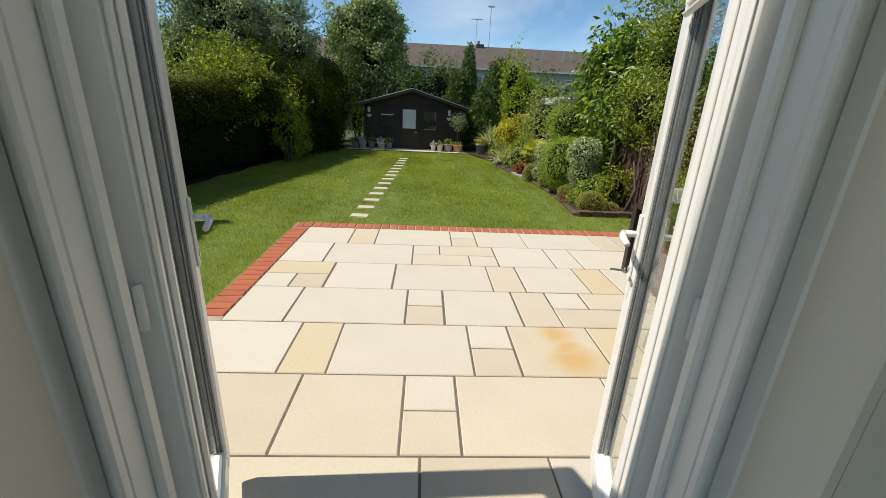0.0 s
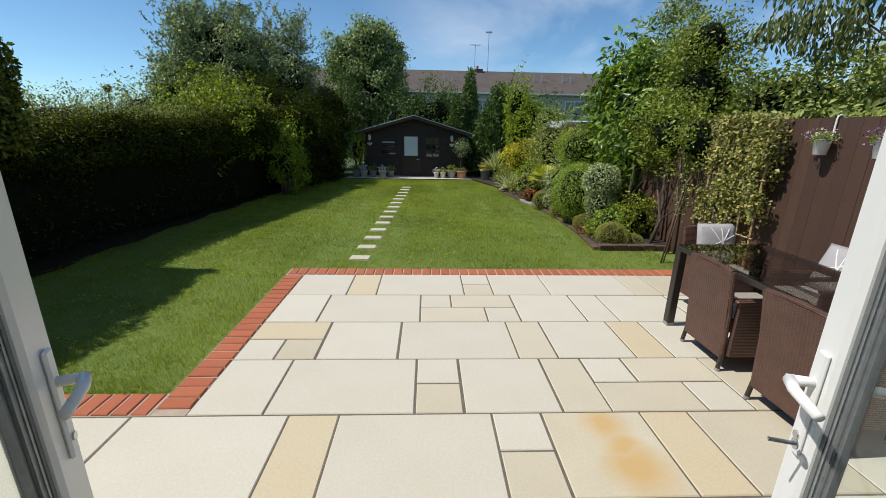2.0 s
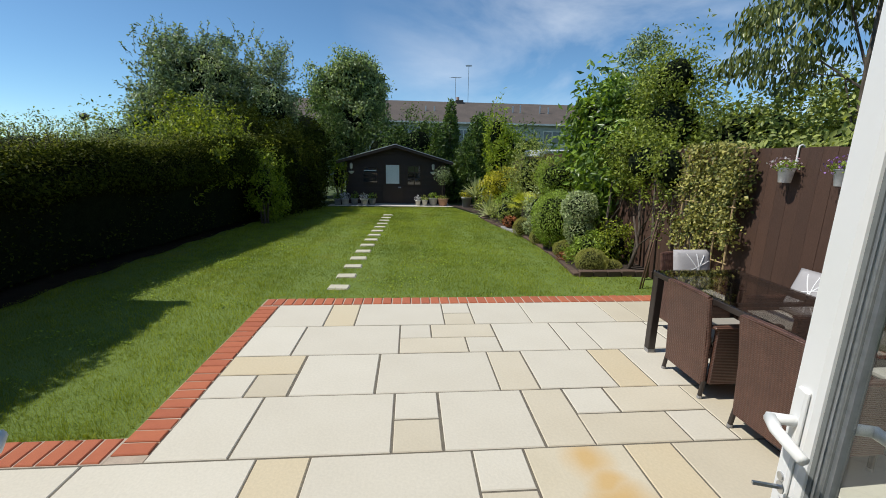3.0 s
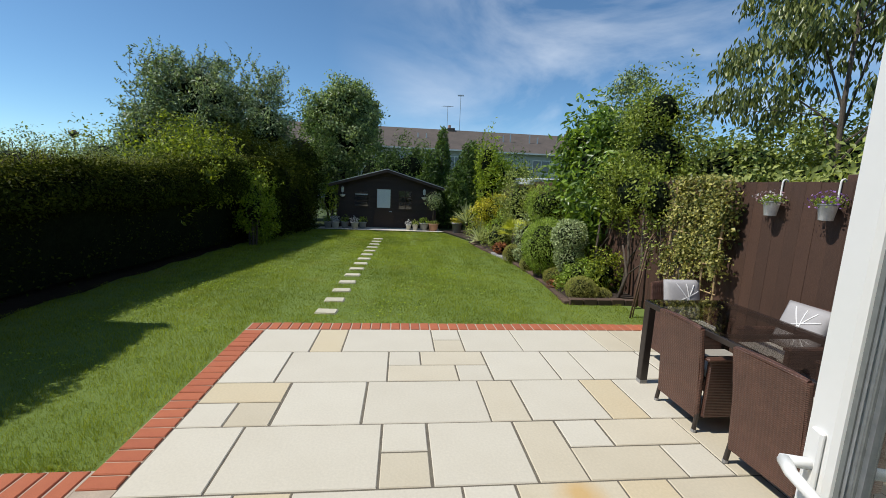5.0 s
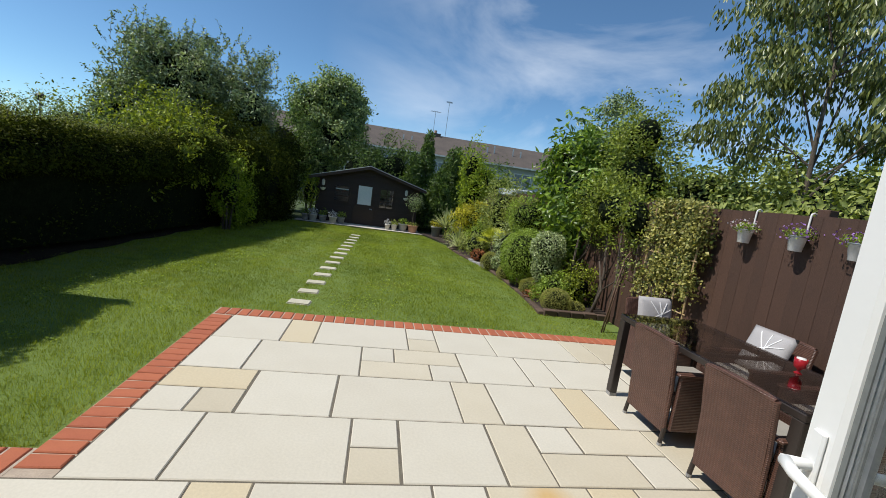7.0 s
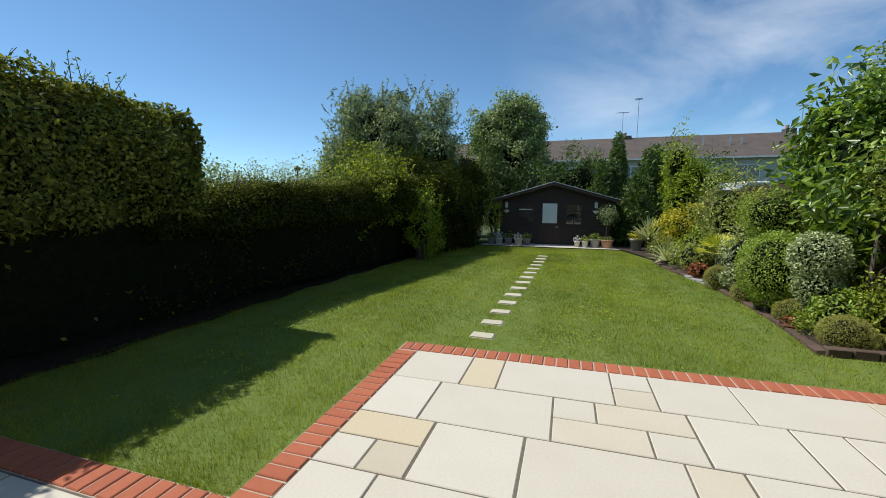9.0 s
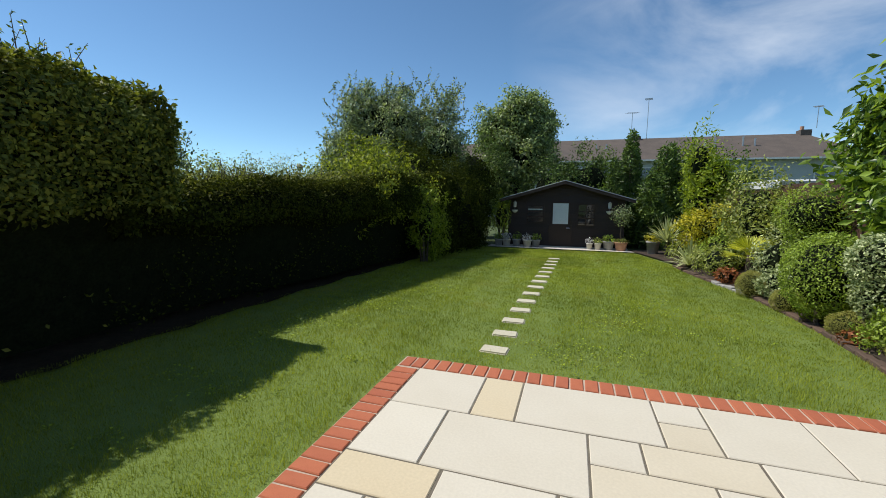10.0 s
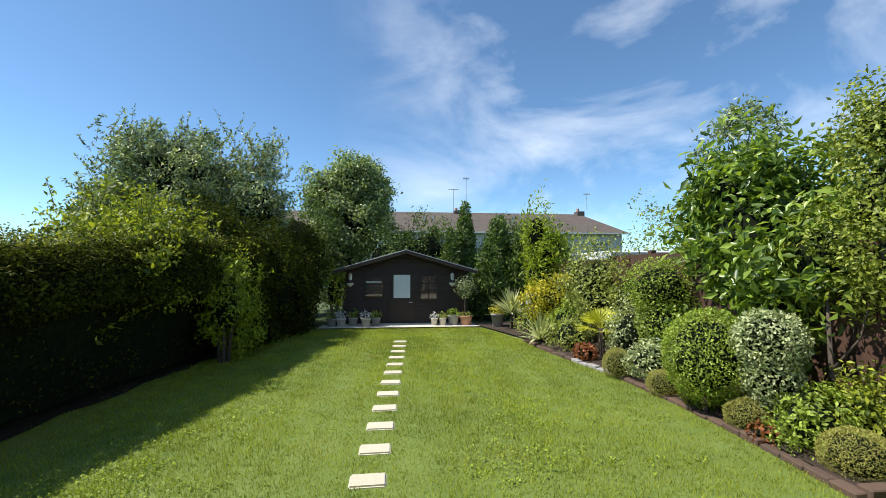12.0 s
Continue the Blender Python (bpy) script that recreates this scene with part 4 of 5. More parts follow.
for sx in (-1, 1):
    part("side_rail", block(sx * TW - (0.05 if sx > 0 else 0), sx * TW + (0 if sx > 0 else 0.05), -TL, TL, TH - 0.042, TH - 0.001, 0.004), FRAME_DARK, table)
    for sy in (-1, 1):
        leg = part("leg", block(sx * (TW - 0.035) - 0.033, sx * (TW - 0.035) + 0.033, sy * (TL - 0.035) - 0.033, sy * (TL - 0.035) + 0.033, 0.03, TH - 0.042, 0.005), FRAME_DARK, table)
        part("foot", block(sx * (TW - 0.035) - 0.031, sx * (TW - 0.035) + 0.031, sy * (TL - 0.035) - 0.031, sy * (TL - 0.035) + 0.031, 0, 0.03), POT_GREY, leg, "grey plastic foot")
for sy in (-1, 1):
    part("end_rail", block(-TW + 0.05, TW - 0.05, sy * TL - (0.05 if sy > 0 else 0), sy * TL + (0 if sy > 0 else 0.05), TH - 0.042, TH - 0.001, 0.004), FRAME_DARK, table)
part("cross_rail", block(-TW + 0.05, TW - 0.05, -0.015, 0.015, TH - 0.03, TH - 0.004, 0.004), FRAME_DARK, table)


def slanted(w0, w1, x0, x1, z0, z1, thick):
    """A panel that leans and widens on its way up, across local y."""
    bm = bmesh.new()
    n = 6
    rows = []
    for k in range(n + 1):
        u = k / n
        w, x, z = w0 + (w1 - w0) * u, x0 + (x1 - x0) * u ** 1.6, z0 + (z1 - z0) * u
        rows.append([bm.verts.new(c) for c in ((x, -w, z), (x, w, z), (x + thick, w, z), (x + thick, -w, z))])
    for a, b in zip(rows, rows[1:]):
        for k in range(4):
            bm.faces.new((a[k], a[(k + 1) % 4], b[(k + 1) % 4], b[k]))
    bm.faces.new(rows[0][::-1])
    bm.faces.new(rows[-1])
    bmesh.ops.recalc_face_normals(bm, faces=bm.faces[:])
    return bm


def wicker_chair():
    """A rattan armchair that faces local +x; its back's foot stands at local x = 0."""
    ob = thing("garden_chair", 0, 0, 0, 0, "brown woven rattan garden armchair with cream seat pad", "chair", "chairs round the garden table")
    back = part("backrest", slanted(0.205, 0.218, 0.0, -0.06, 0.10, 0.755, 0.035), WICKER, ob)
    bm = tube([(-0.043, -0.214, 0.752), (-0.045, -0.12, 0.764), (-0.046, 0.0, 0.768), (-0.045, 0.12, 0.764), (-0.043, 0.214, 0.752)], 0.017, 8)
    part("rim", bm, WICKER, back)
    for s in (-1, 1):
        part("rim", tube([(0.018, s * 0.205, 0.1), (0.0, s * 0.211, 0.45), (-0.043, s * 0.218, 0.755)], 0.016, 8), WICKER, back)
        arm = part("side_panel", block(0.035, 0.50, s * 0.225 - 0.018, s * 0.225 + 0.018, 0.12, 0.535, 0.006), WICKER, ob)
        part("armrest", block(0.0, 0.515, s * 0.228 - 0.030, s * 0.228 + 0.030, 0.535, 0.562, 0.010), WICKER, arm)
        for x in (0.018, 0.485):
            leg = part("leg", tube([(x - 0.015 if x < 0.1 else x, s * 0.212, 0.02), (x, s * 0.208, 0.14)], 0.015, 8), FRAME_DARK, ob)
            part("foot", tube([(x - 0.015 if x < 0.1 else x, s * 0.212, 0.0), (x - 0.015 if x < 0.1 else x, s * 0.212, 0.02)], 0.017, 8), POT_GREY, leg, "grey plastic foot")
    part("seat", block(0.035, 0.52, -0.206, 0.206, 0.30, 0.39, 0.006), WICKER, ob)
    part("apron", block(0.49, 0.505, -0.206, 0.206, 0.12, 0.30), WICKER, ob)
    part("seat_pad", block(0.045, 0.525, -0.2, 0.2, 0.392, 0.445, 0.018), SEAT_PAD, ob, "cream seat pad")
    return ob


def cushion(x, y, z, turn, tip):
    """A grey scatter cushion with a white line print, standing on its edge against a backrest."""
    ob = thing("scatter_cushion", x, y, z, turn, "grey scatter cushion printed with white crossing lines", "cushion", "scatter cushions on the garden chairs")
    bm = bmesh.new()
    bmesh.ops.create_grid(bm, x_segments=10, y_segments=10, size=0.19)
    def puff(p, s):
        e = max(0.0, (1 - (p.x / 0.19) ** 2) * (1 - (p.y / 0.19) ** 2)) ** 0.45
        return Vector((p.x, p.y, s * 0.06 * e))
    low = bm.copy()
    for v in bm.verts:
        v.co = puff(v.co, 1)
    for v in low.verts:
        v.co = puff(v.co, -1)
    me = bpy.data.meshes.new("tmp")
    low.to_mesh(me)
    low.free()
    bm.from_mesh(me)
    bpy.data.meshes.remove(me)
    bmesh.ops.remove_doubles(bm, verts=bm.verts[:], dist=0.001)
    bmesh.ops.recalc_face_normals(bm, faces=bm.faces[:])
    turnm = Matrix.Translation((0, 0, 0.19)) @ Matrix.Rotation(radians(90 - tip), 4, "Y")
    bm.transform(turnm)
    part("cover", bm, CUSHION, ob, smooth=True)
    bm = bmesh.new()
    r = random.Random(3)
    for x0, y0, x1, y1 in ((-0.15, -0.08, 0.14, 0.11), (-0.14, 0.10, 0.15, -0.07), (-0.08, 0.15, 0.05, -0.15), (0.1, 0.15, 0.02, -0.15), (-0.15, 0.02, 0.15, 0.04)):
        for s in (1, -1):
            pts = [puff(Vector((x0 + (x1 - x0) * k / 8, y0 + (y1 - y0) * k / 8, 0)), s) + Vector((0, 0, s * 0.001)) for k in range(9)]
            tube(pts, 0.005, 4, bm)
    bm.transform(turnm)
    part("printed_lines", bm, CUSHION_LINE, ob, "white crossing lines")
    return ob


first = wicker_chair()
first.matrix_world = pose(2.13, 3.33, 0, 0, 0, 0)
for x, y, turn in ((2.11, 2.585, 2), (3.40, 3.48, 180), (3.40, 2.78, 178), (2.80, 4.40, -90)):
    copy_thing(first, pose(x, y, 0, 0, 0, turn))
cushion(3.24, 3.48, 0.445, 180, 20)
cushion(3.24, 2.78, 0.445, 178, 20)
cushion(2.80, 4.28, 0.445, -90, 12)

cup = thing("candle_glass", 2.72, 2.80, TH + 0.008, 0, "red glass candle holder standing on the table", "candle holder")
part("bowl", lathe([(0.022, 0), (0.024, 0.003), (0.010, 0.014), (0.010, 0.026), (0.032, 0.042), (0.036, 0.098), (0.033, 0.098), (0.028, 0.046)], 20), RED_GLASS, cup, smooth=True)
part("candle", lathe([(0.025, 0.048), (0.025, 0.103), (0.004, 0.105)], 16), BUCKET, cup, "white candle", True)

# ---- hanging flower buckets ----
def flower_bucket(y, petal):
    ob = thing("hanging_bucket", FX - 0.098, y, 1.485, 0, "white metal bucket of flowers hooked over the fence", "flower bucket", "flower buckets on the fence")
    body = part("bucket", lathe([(0.046, 0), (0.048, 0.002), (0.064, 0.122), (0.068, 0.124), (0.068, 0.131), (0.061, 0.131), (0.044, 0.016)], 24), BUCKET, ob, smooth=True)
    part("rolled_rim", lathe([(0.066, 0.121), (0.071, 0.125), (0.071, 0.130), (0.066, 0.134)], 24), LEAD, body, "dull metal rim")
    part("soil", lathe([(0.055, 0.105), (0.059, 0.116)], 16), SOIL, ob)
    part("hook", tube([(0.066, 0, 0.08), (0.078, 0, 0.16), (0.079, 0, 0.31), (0.084, 0, 0.328), (0.105, 0, 0.338), (0.128, 0, 0.328), (0.132, 0, 0.28)], 0.008, 8), BUCKET, ob, "white bent hook", True)
    p, o = shell((0, 0, 0.15), (0.085, 0.10, 0.045), 260, 0.3, 3, 0.6, int(y * 10))
    leaves("leaves", p, o, 0.028, BOX, ob)
    p, o = shell((0, 0.01, 0.168), (0.10, 0.125, 0.06), 90, 0.3, 3, 0.3, int(y * 9))
    tagged(leaves("flowers", p, o, 0.022, petal, ob, 0.95, 0, 0.4), kind="stuff")
    return ob


for y, petal in ((4.17, PETAL_PINK), (3.66, PETAL_PURPLE), (3.20, PETAL_PURPLE), (2.72, PETAL_PURPLE)):
    flower_bucket(y, petal)

# ---- trellis with ivy ----
trellis = thing("trellis", FX - 0.16, 5.02, 0, 0, "bamboo trellis overgrown with yellow-green variegated ivy", "trellis")
for k in range(5):
    y = -0.40 + 0.20 * k
    part("upright", tube([(0, y, 0), (-0.01, y + 0.01, 0.9), (0, y, 1.82)], 0.012, 7), CANE, trellis)
for k in range(6):
    part("crossbar", tube([(-0.018, -0.44, 0.3 + 0.3 * k), (-0.018, 0.44, 0.3 + 0.3 * k)], 0.007, 7), CANE, trellis)
n = 15000
q = np.stack([RNG.normal(0.0, 0.055, n), RNG.uniform(-0.50, 0.46, n), RNG.uniform(0.30, 1.86, n)], axis=1)
q[:, 0] += 0.05 * wave(q, 5, 3)
q = q[(wave(q, 6.5, 8) > -0.45) & (RNG.uniform(0, 1, n) < 0.03 + 0.92 * np.clip((q[:, 2] + 0.3 * q[:, 1] - 0.62) / 0.3, 0, 1))]
leaves("ivy", q, unit(np.tile([-1.0, -0.1, 0.25], (len(q), 1))), 0.04, IVY, trellis, 0.75, 0.3, 0.7)
bm = bmesh.new()
for k in range(9):
    y = RNG.uniform(-0.45, 0.45)
    tube([(0, y, 0), (-0.03, y + RNG.normal() * 0.08, 0.6), (-0.02, y + RNG.normal() * 0.15, 1.2), (-0.03, y + RNG.normal() * 0.2, 1.75)], (0.009, 0.007, 0.005, 0.003), 5, bm)
part("vine", bm, BARK, trellis)

# iron plant arch at the bed's corner
arch = thing("plant_arch", 3.12, 5.62, 0, 0, "thin rusty bent plant support at the bed corner", "plant support")
pts = [(0, 0, -0.03), (0.10, 0.05, 0.55), (0.2, 0.1, 1.0), (0.29, 0.14, 1.12), (0.36, 0.17, 1.05), (0.38, 0.18, 0.85)]
part("bent_rod", tube(pts, 0.011, 7), RUST, arch, smooth=True)
part("bent_rod", tube([(x + 0.05, y + 0.03, z * 0.96) for x, y, z in pts], 0.009, 7), RUST, arch, smooth=True)
p, o = shell((0.24, 0.12, 0.85), (0.12, 0.1, 0.3), 130, 0.3, 3, 0.7, 5)
leaves("withered_leaves", p, o, 0.05, OLIVE, arch)

# ---- bed edging of dark bricks ----
BED_EDGE = tagged(new("bed_edging"), "low edging of dark bricks along the flower bed", "edging", kind="structure")
DARK_BRICK = material("dark_brick", (0.12, 0.075, 0.052), (0.075, 0.05, 0.038), 0.9, 14, 120, 0.4, per="object")
bm = block(-0.05, 0.05, -0.10, 0.10, -0.05, 0.085)
bmesh.ops.bevel(bm, geom=bm.edges[:], offset=0.008, segments=1, affect="EDGES")
EDGE_BRICK = mesh_of("edging_brick", bm.copy(), DARK_BRICK)
EDGE_STONE = mesh_of("edging_stone", bm, POT_GREY)
y = 6.3
while y < 12.4:
    d = (bed_edge(y + 0.1) - bed_edge(y - 0.1)) / 0.2
    ob = new("edging_stone", EDGE_STONE) if 9.35 < y < 10.5 else new("edging_brick", EDGE_BRICK)
    ob.matrix_world = pose(bed_edge(y), y, slab_rng.uniform(-0.065, -0.03), slab_rng.uniform(-4, 4), slab_rng.uniform(-6, 6), -math.degrees(math.atan(d)))
    ob.parent = BED_EDGE
    y += 0.212
for k in range(5):
    ob = new("edging_brick", EDGE_BRICK)
    ob.matrix_world = pose(2.62 + 0.212 * k, 6.22, slab_rng.uniform(-0.015, 0.005), 0, slab_rng.uniform(-3, 3), 90)
    ob.parent = BED_EDGE

# ---- planting in the bed ----
bush("box_ball", "round clipped green box ball in the flower bed", [(2.72, 7.85, 0.62, 0.45, 0.43, 0.50)], BOX, 0.034, 3600, depth=0.16, lump=0.05, seed=2, wild=0.6)
bush("variegated_ball", "round clipped cream-variegated shrub in the flower bed", [(2.90, 7.28, 0.86, 0.30, 0.31, 0.30), (2.92, 7.28, 0.52, 0.25, 0.25, 0.34)], VARIEGATED, 0.04, 2900, depth=0.25, lump=0.07, seed=3)
bush("low_shrub", "low leafy green shrub in the flower bed", [(2.90, 6.9, 0.24, 0.27, 0.25, 0.27)], BOX, 0.048, 2600, lump=0.25, seed=4, sprays=0.1)
bush("low_shrub", "low pale green shrub in the flower bed", [(3.28, 6.78, 0.30, 0.27, 0.26, 0.32)], SHRUB, 0.05, 2400, lump=0.25, seed=5, sprays=0.1)
for x, y, r, h in ((2.82, 6.48, 0.24, 0.24), (3.14, 6.48, 0.16, 0.12), (2.74, 7.38, 0.2, 0.2), (2.64, 8.5, 0.19, 0.2), (2.52, 9.35, 0.2, 0.28)):
    bush("cushion_plant", "low mounded grey-green cushion plant by the edging", [(x, y, h * 0.6, r, r, h * 0.85)], SAGE, 0.020, 15000, "plant", 0.22, 0.0, 0.45, 0.10, 0.05, seed=int(x * 31), up=0.6, group="cushion plants along the bed")
bush("golden_shrub", "small yellow-green clipped shrub in the bed", [(2.78, 7.98, 0.2, 0.27, 0.26, 0.22)], BRIGHT, 0.036, 2600, lump=0.1, seed=6)
bush("red_plant", "low plant with dark red leaves by the edging", [(2.66, 7.12, 0.07, 0.13, 0.12, 0.08)], RED_LEAF, 0.045, 1500, "plant", 0.7, seed=7)
bush("red_plant", "low plant with dark red leaves by the edging", [(2.5, 10.35, 0.15, 0.18, 0.2, 0.14)], RED_LEAF, 0.06, 900, "plant", 0.7, seed=8)
bush("white_flowering_shrub", "low shrub with creamy white leaves in the bed", [(2.82, 9.0, 0.3, 0.32, 0.3, 0.24)], VARIEGATED, 0.05, 1800, lump=0.2, seed=9)
bush("box_shrub", "rounded green shrub against the fence", [(3.28, 9.45, 1.25, 0.5, 0.45, 0.46), (3.25, 9.4, 0.75, 0.35, 0.35, 0.45)], BOX, 0.04, 1700, lump=0.12, seed=10)
bush("laurel", "large glossy green laurel bush behind the fence", [(3.78, 8.3, 1.9, 0.80, 0.75, 0.85), (3.66, 8.5, 2.5, 0.42, 0.4, 0.5), (4.05, 8.1, 2.4, 0.35, 0.35, 0.45), (3.95, 7.6, 1.6, 0.7, 0.7, 0.7), (3.6, 7.9, 1.3, 0.5, 0.5, 0.5)], LAUREL, 0.15, 620, width=0.40, lump=0.32, depth=0.5, droop=0.3, seed=11, sprays=0.34, wild=0.9)
bush("overhanging_shrub", "broad green shrub hanging over the fence", [(4.10, 6.95, 2.1, 0.68, 0.62, 0.85), (3.85, 6.8, 1.35, 0.45, 0.42, 0.4), (4.15, 7.1, 2.9, 0.45, 0.45, 0.5), (3.52, 6.55, 1.64, 0.34, 0.45, 0.40), (3.50, 7.25, 1.66, 0.34, 0.45, 0.42), (3.52, 5.95, 1.55, 0.26, 0.34, 0.42)], PRIVET, 0.055, 1300, lump=0.3, depth=0.5, seed=12, sprays=0.2)
bush("background_shrub", "loose pale green shrub beyond the fence", [(5.6, 5.0, 1.75, 1.2, 1.4, 0.7), (5.8, 3.4, 1.75, 1.2, 1.2, 0.65), (5.2, 6.6, 1.95, 0.9, 0.9, 0.75), (6.4, 1.5, 1.6, 1.5, 1.5, 0.8), (6.9, 6.0, 2.2, 1.0, 1.4, 0.7)], OLIVE, 0.085, 620, lump=0.35, depth=0.5, seed=13, sprays=0.25)
bush("mixed_shrub", "loose light green shrub by the fence", [(3.35, 11.6, 1.15, 0.6, 0.6, 0.95), (3.1, 12.6, 0.8, 0.5, 0.5, 0.7), (3.5, 10.6, 0.9, 0.4, 0.5, 0.8)], OLIVE, 0.07, 700, lump=0.35, depth=0.6, seed=14, sprays=0.2)
bush("golden_bush", "bright yellow leafy bush in the far bed", [(2.75, 12.7, 0.85, 0.55, 0.5, 0.45)], YELLOW_LEAF, 0.07, 1300, lump=0.3, seed=15, sprays=0.15)
bush("bamboo_clump", "tall upright bright green leafy shrub", [(2.72, 13.1, 1.5, 0.45, 0.45, 1.0), (2.62, 13.1, 2.35, 0.34, 0.34, 0.75), (2.95, 13.0, 2.0, 0.4, 0.4, 0.6)], BRIGHT, 0.11, 430, lump=0.35, depth=0.6, width=0.35, inner=True, seed=16, up=0.5, sprays=0.22)
tree("young_eucalyptus", "slim grey-green tree behind the laurel", 5.3, 10.2, 3.6, 0.06, [(0, 0, 3.6, 0.55, 0.55, 0.9), (-0.1, 0, 2.6, 0.75, 0.7, 0.8)], GREY_LEAF, 0.09, 160, 40, seed=4)


for x, y, h, lean in ((3.42, 6.42, 1.3, 0.10), (3.36, 7.0, 1.25, -0.08), (3.45, 6.05, 1.35, 0.05), (3.30, 6.30, 0.8, 0.15)):
    stem = thing("shrub_stem", x, y, 0.06, 0, "bare grey-brown stem rising into the overhanging shrub", "stem", "bare stems by the fence")
    part("trunk", tube([(0, 0, -0.05), (lean, 0.05, h * 0.45), (lean * 0.4, 0.1, h)], (0.03, 0.022, 0.012), 7), BARK, stem, smooth=True)
    part("side_branch", tube([(lean, 0.05, h * 0.45), (lean + 0.12, -0.1, h * 0.7), (lean + 0.1, -0.2, h * 0.95)], (0.014, 0.009, 0.004), 6), BARK, stem, smooth=True)
for name, label, blob, mat, size in (
        ("filler_shrub", "small grey-green shrub filling the bed", (2.62, 11.25, 0.28, 0.34, 0.4, 0.32), OLIVE, 0.06),
        ("filler_shrub", "small green shrub beside the yucca", (2.85, 11.9, 0.4, 0.4, 0.4, 0.45), BOX, 0.06),
        ("filler_shrub", "small pale shrub behind the fan palm", (3.1, 10.0, 0.45, 0.35, 0.35, 0.5), VARIEGATED, 0.05),
        ("filler_shrub", "leafy shrub low in the far bed", (2.45, 12.85, 0.3, 0.35, 0.35, 0.32), OLIVE, 0.06),
        ("filler_shrub", "dark green shrub against the fence", (3.3, 8.95, 0.4, 0.3, 0.4, 0.5), LAUREL, 0.07),
        ("filler_shrub", "yellow-green shrub in the far bed", (3.2, 13.2, 0.5, 0.45, 0.45, 0.55), BRIGHT, 0.07)):
    bush(name, label, [blob], mat, size, 1100, lump=0.3, seed=int(blob[1] * 7), sprays=0.13)


def sword_plant(name, label, x, y, z, length, count, mat, width=0.035, parent=None, arch=0.5):
    """A rosette of stiff sword leaves."""
    ob = thing(name, x, y, z, 0, label, "plant")
    bm = bmesh.new()
    r = random.Random(int(x * 100 + y))
    for k in range(count):
        a, e = r.uniform(0, 6.28), radians(r.uniform(5, 88))
        l = length * r.uniform(0.7, 1.1)
        d = Vector((math.cos(a) * math.cos(e), math.sin(a) * math.cos(e), math.sin(e)))
        s = Vector((-math.sin(a), math.cos(a), 0)) * width
        p1, p2 = d * l * 0.55, d * l + Vector((0, 0, -arch * l * 0.25 * math.cos(e)))
        v = [bm.verts.new(c) for c in (s * 0.35, -s * 0.35, p1 - s * 0.5, p1 + s * 0.5, p2)]
        bm.faces.new((v[0], v[1], v[2], v[3]))
        bm.faces.new((v[3], v[2], v[4]))
    part("sword_leaves", bm, mat, ob)
    return ob


sword_plant("yucca", "spiky variegated yucca growing in the bed", 2.30, 12.0, 0.08, 0.62, 80, STRIPED, 0.045)
tall_yucca = sword_plant("yucca", "tall spiky pale yucca beside the shed path", 2.22, 13.9, 0.4, 0.75, 90, STRIPED, 0.05)
part("stem", tube([(0, 0, -0.4), (0, 0, 0.02)], 0.04, 8), BARK, tall_yucca)


def fan_palm(x, y, z):
    ob = thing("fan_palm", x, y, z, 0, "small fan palm with bright lime-green leaves", "palm")
    part("stem", tube([(0, 0, -z - 0.02), (0, 0, 0.05)], (0.06, 0.045), 8), BARK, ob)
    r = random.Random(5)
    for k in range(20):
        a, e = 6.28 * k / 14 + r.uniform(-0.2, 0.2), radians(r.uniform(0, 70))
        d = Vector((math.cos(a) * math.cos(e), math.sin(a) * math.cos(e), math.sin(e)))
        hub = d * 0.2
        bm = tube([(0, 0, 0), hub], 0.006, 4)
        side = Vector((-math.sin(a), math.cos(a), 0))
        for j in range(-6, 7):
            t = j * 0.2
            tip = hub + (d * math.cos(t) + side * math.sin(t)) * 0.30 + Vector((0, 0, -0.05))
            across = (side * math.cos(t) - d * math.sin(t)) * 0.012
            mid = hub.lerp(tip, 0.55)
            v = [bm.verts.new(c) for c in (hub, mid + across, tip, mid - across)]
            bm.faces.new(v)
        part("frond", bm, LIME, ob)
    return ob


fan_palm(2.85, 10.45, 0.48)

# ---- the shed ----
SX, SY, SW = -0.44, 15.2, 1.74
shed = thing("summer_house", SX, SY, 0, 0, "dark brown timber summer house with a shallow gable roof", "shed")
part("base", block(-SW - 0.12, SW + 0.12, -0.1, 2.6, -0.05, 0.04), CONCRETE, shed)
EAVE, APEX = 1.50, 2.0
bm = bmesh.new()
for yy in (0.02, 2.4):
    for x, z in ((-SW, 0.04), (SW, 0.04), (SW, EAVE), (0, APEX), (-SW, EAVE)):
        bm.verts.new((x, yy, z))
bm.verts.ensure_lookup_table()
bm.faces.new([bm.verts[k] for k in range(5)])
bm.faces.new([bm.verts[k] for k in range(9, 4, -1)])
for k in range(5):
    j = (k + 1) % 5
    bm.faces.new((bm.verts[k], bm.verts[k + 5], bm.verts[j + 5], bm.verts[j]))
bmesh.ops.recalc_face_normals(bm, faces=bm.faces[:])
wall = part("wall", bm, SHED, shed)
for k in range(17):
    z = 0.05 + 0.112 * k
    half = SW if z + 0.1 < EAVE else SW * (APEX - z - 0.1) / (APEX - EAVE)
    if half > 0.15:
        bm = block(-half, half, -0.004, 0.018, z, z + 0.106)
        for v in bm.verts:
            if v.co.z > z + 0.05 and v.co.y < 0:
                v.co.y += 0.012
        part("board", bm, SHED, wall)
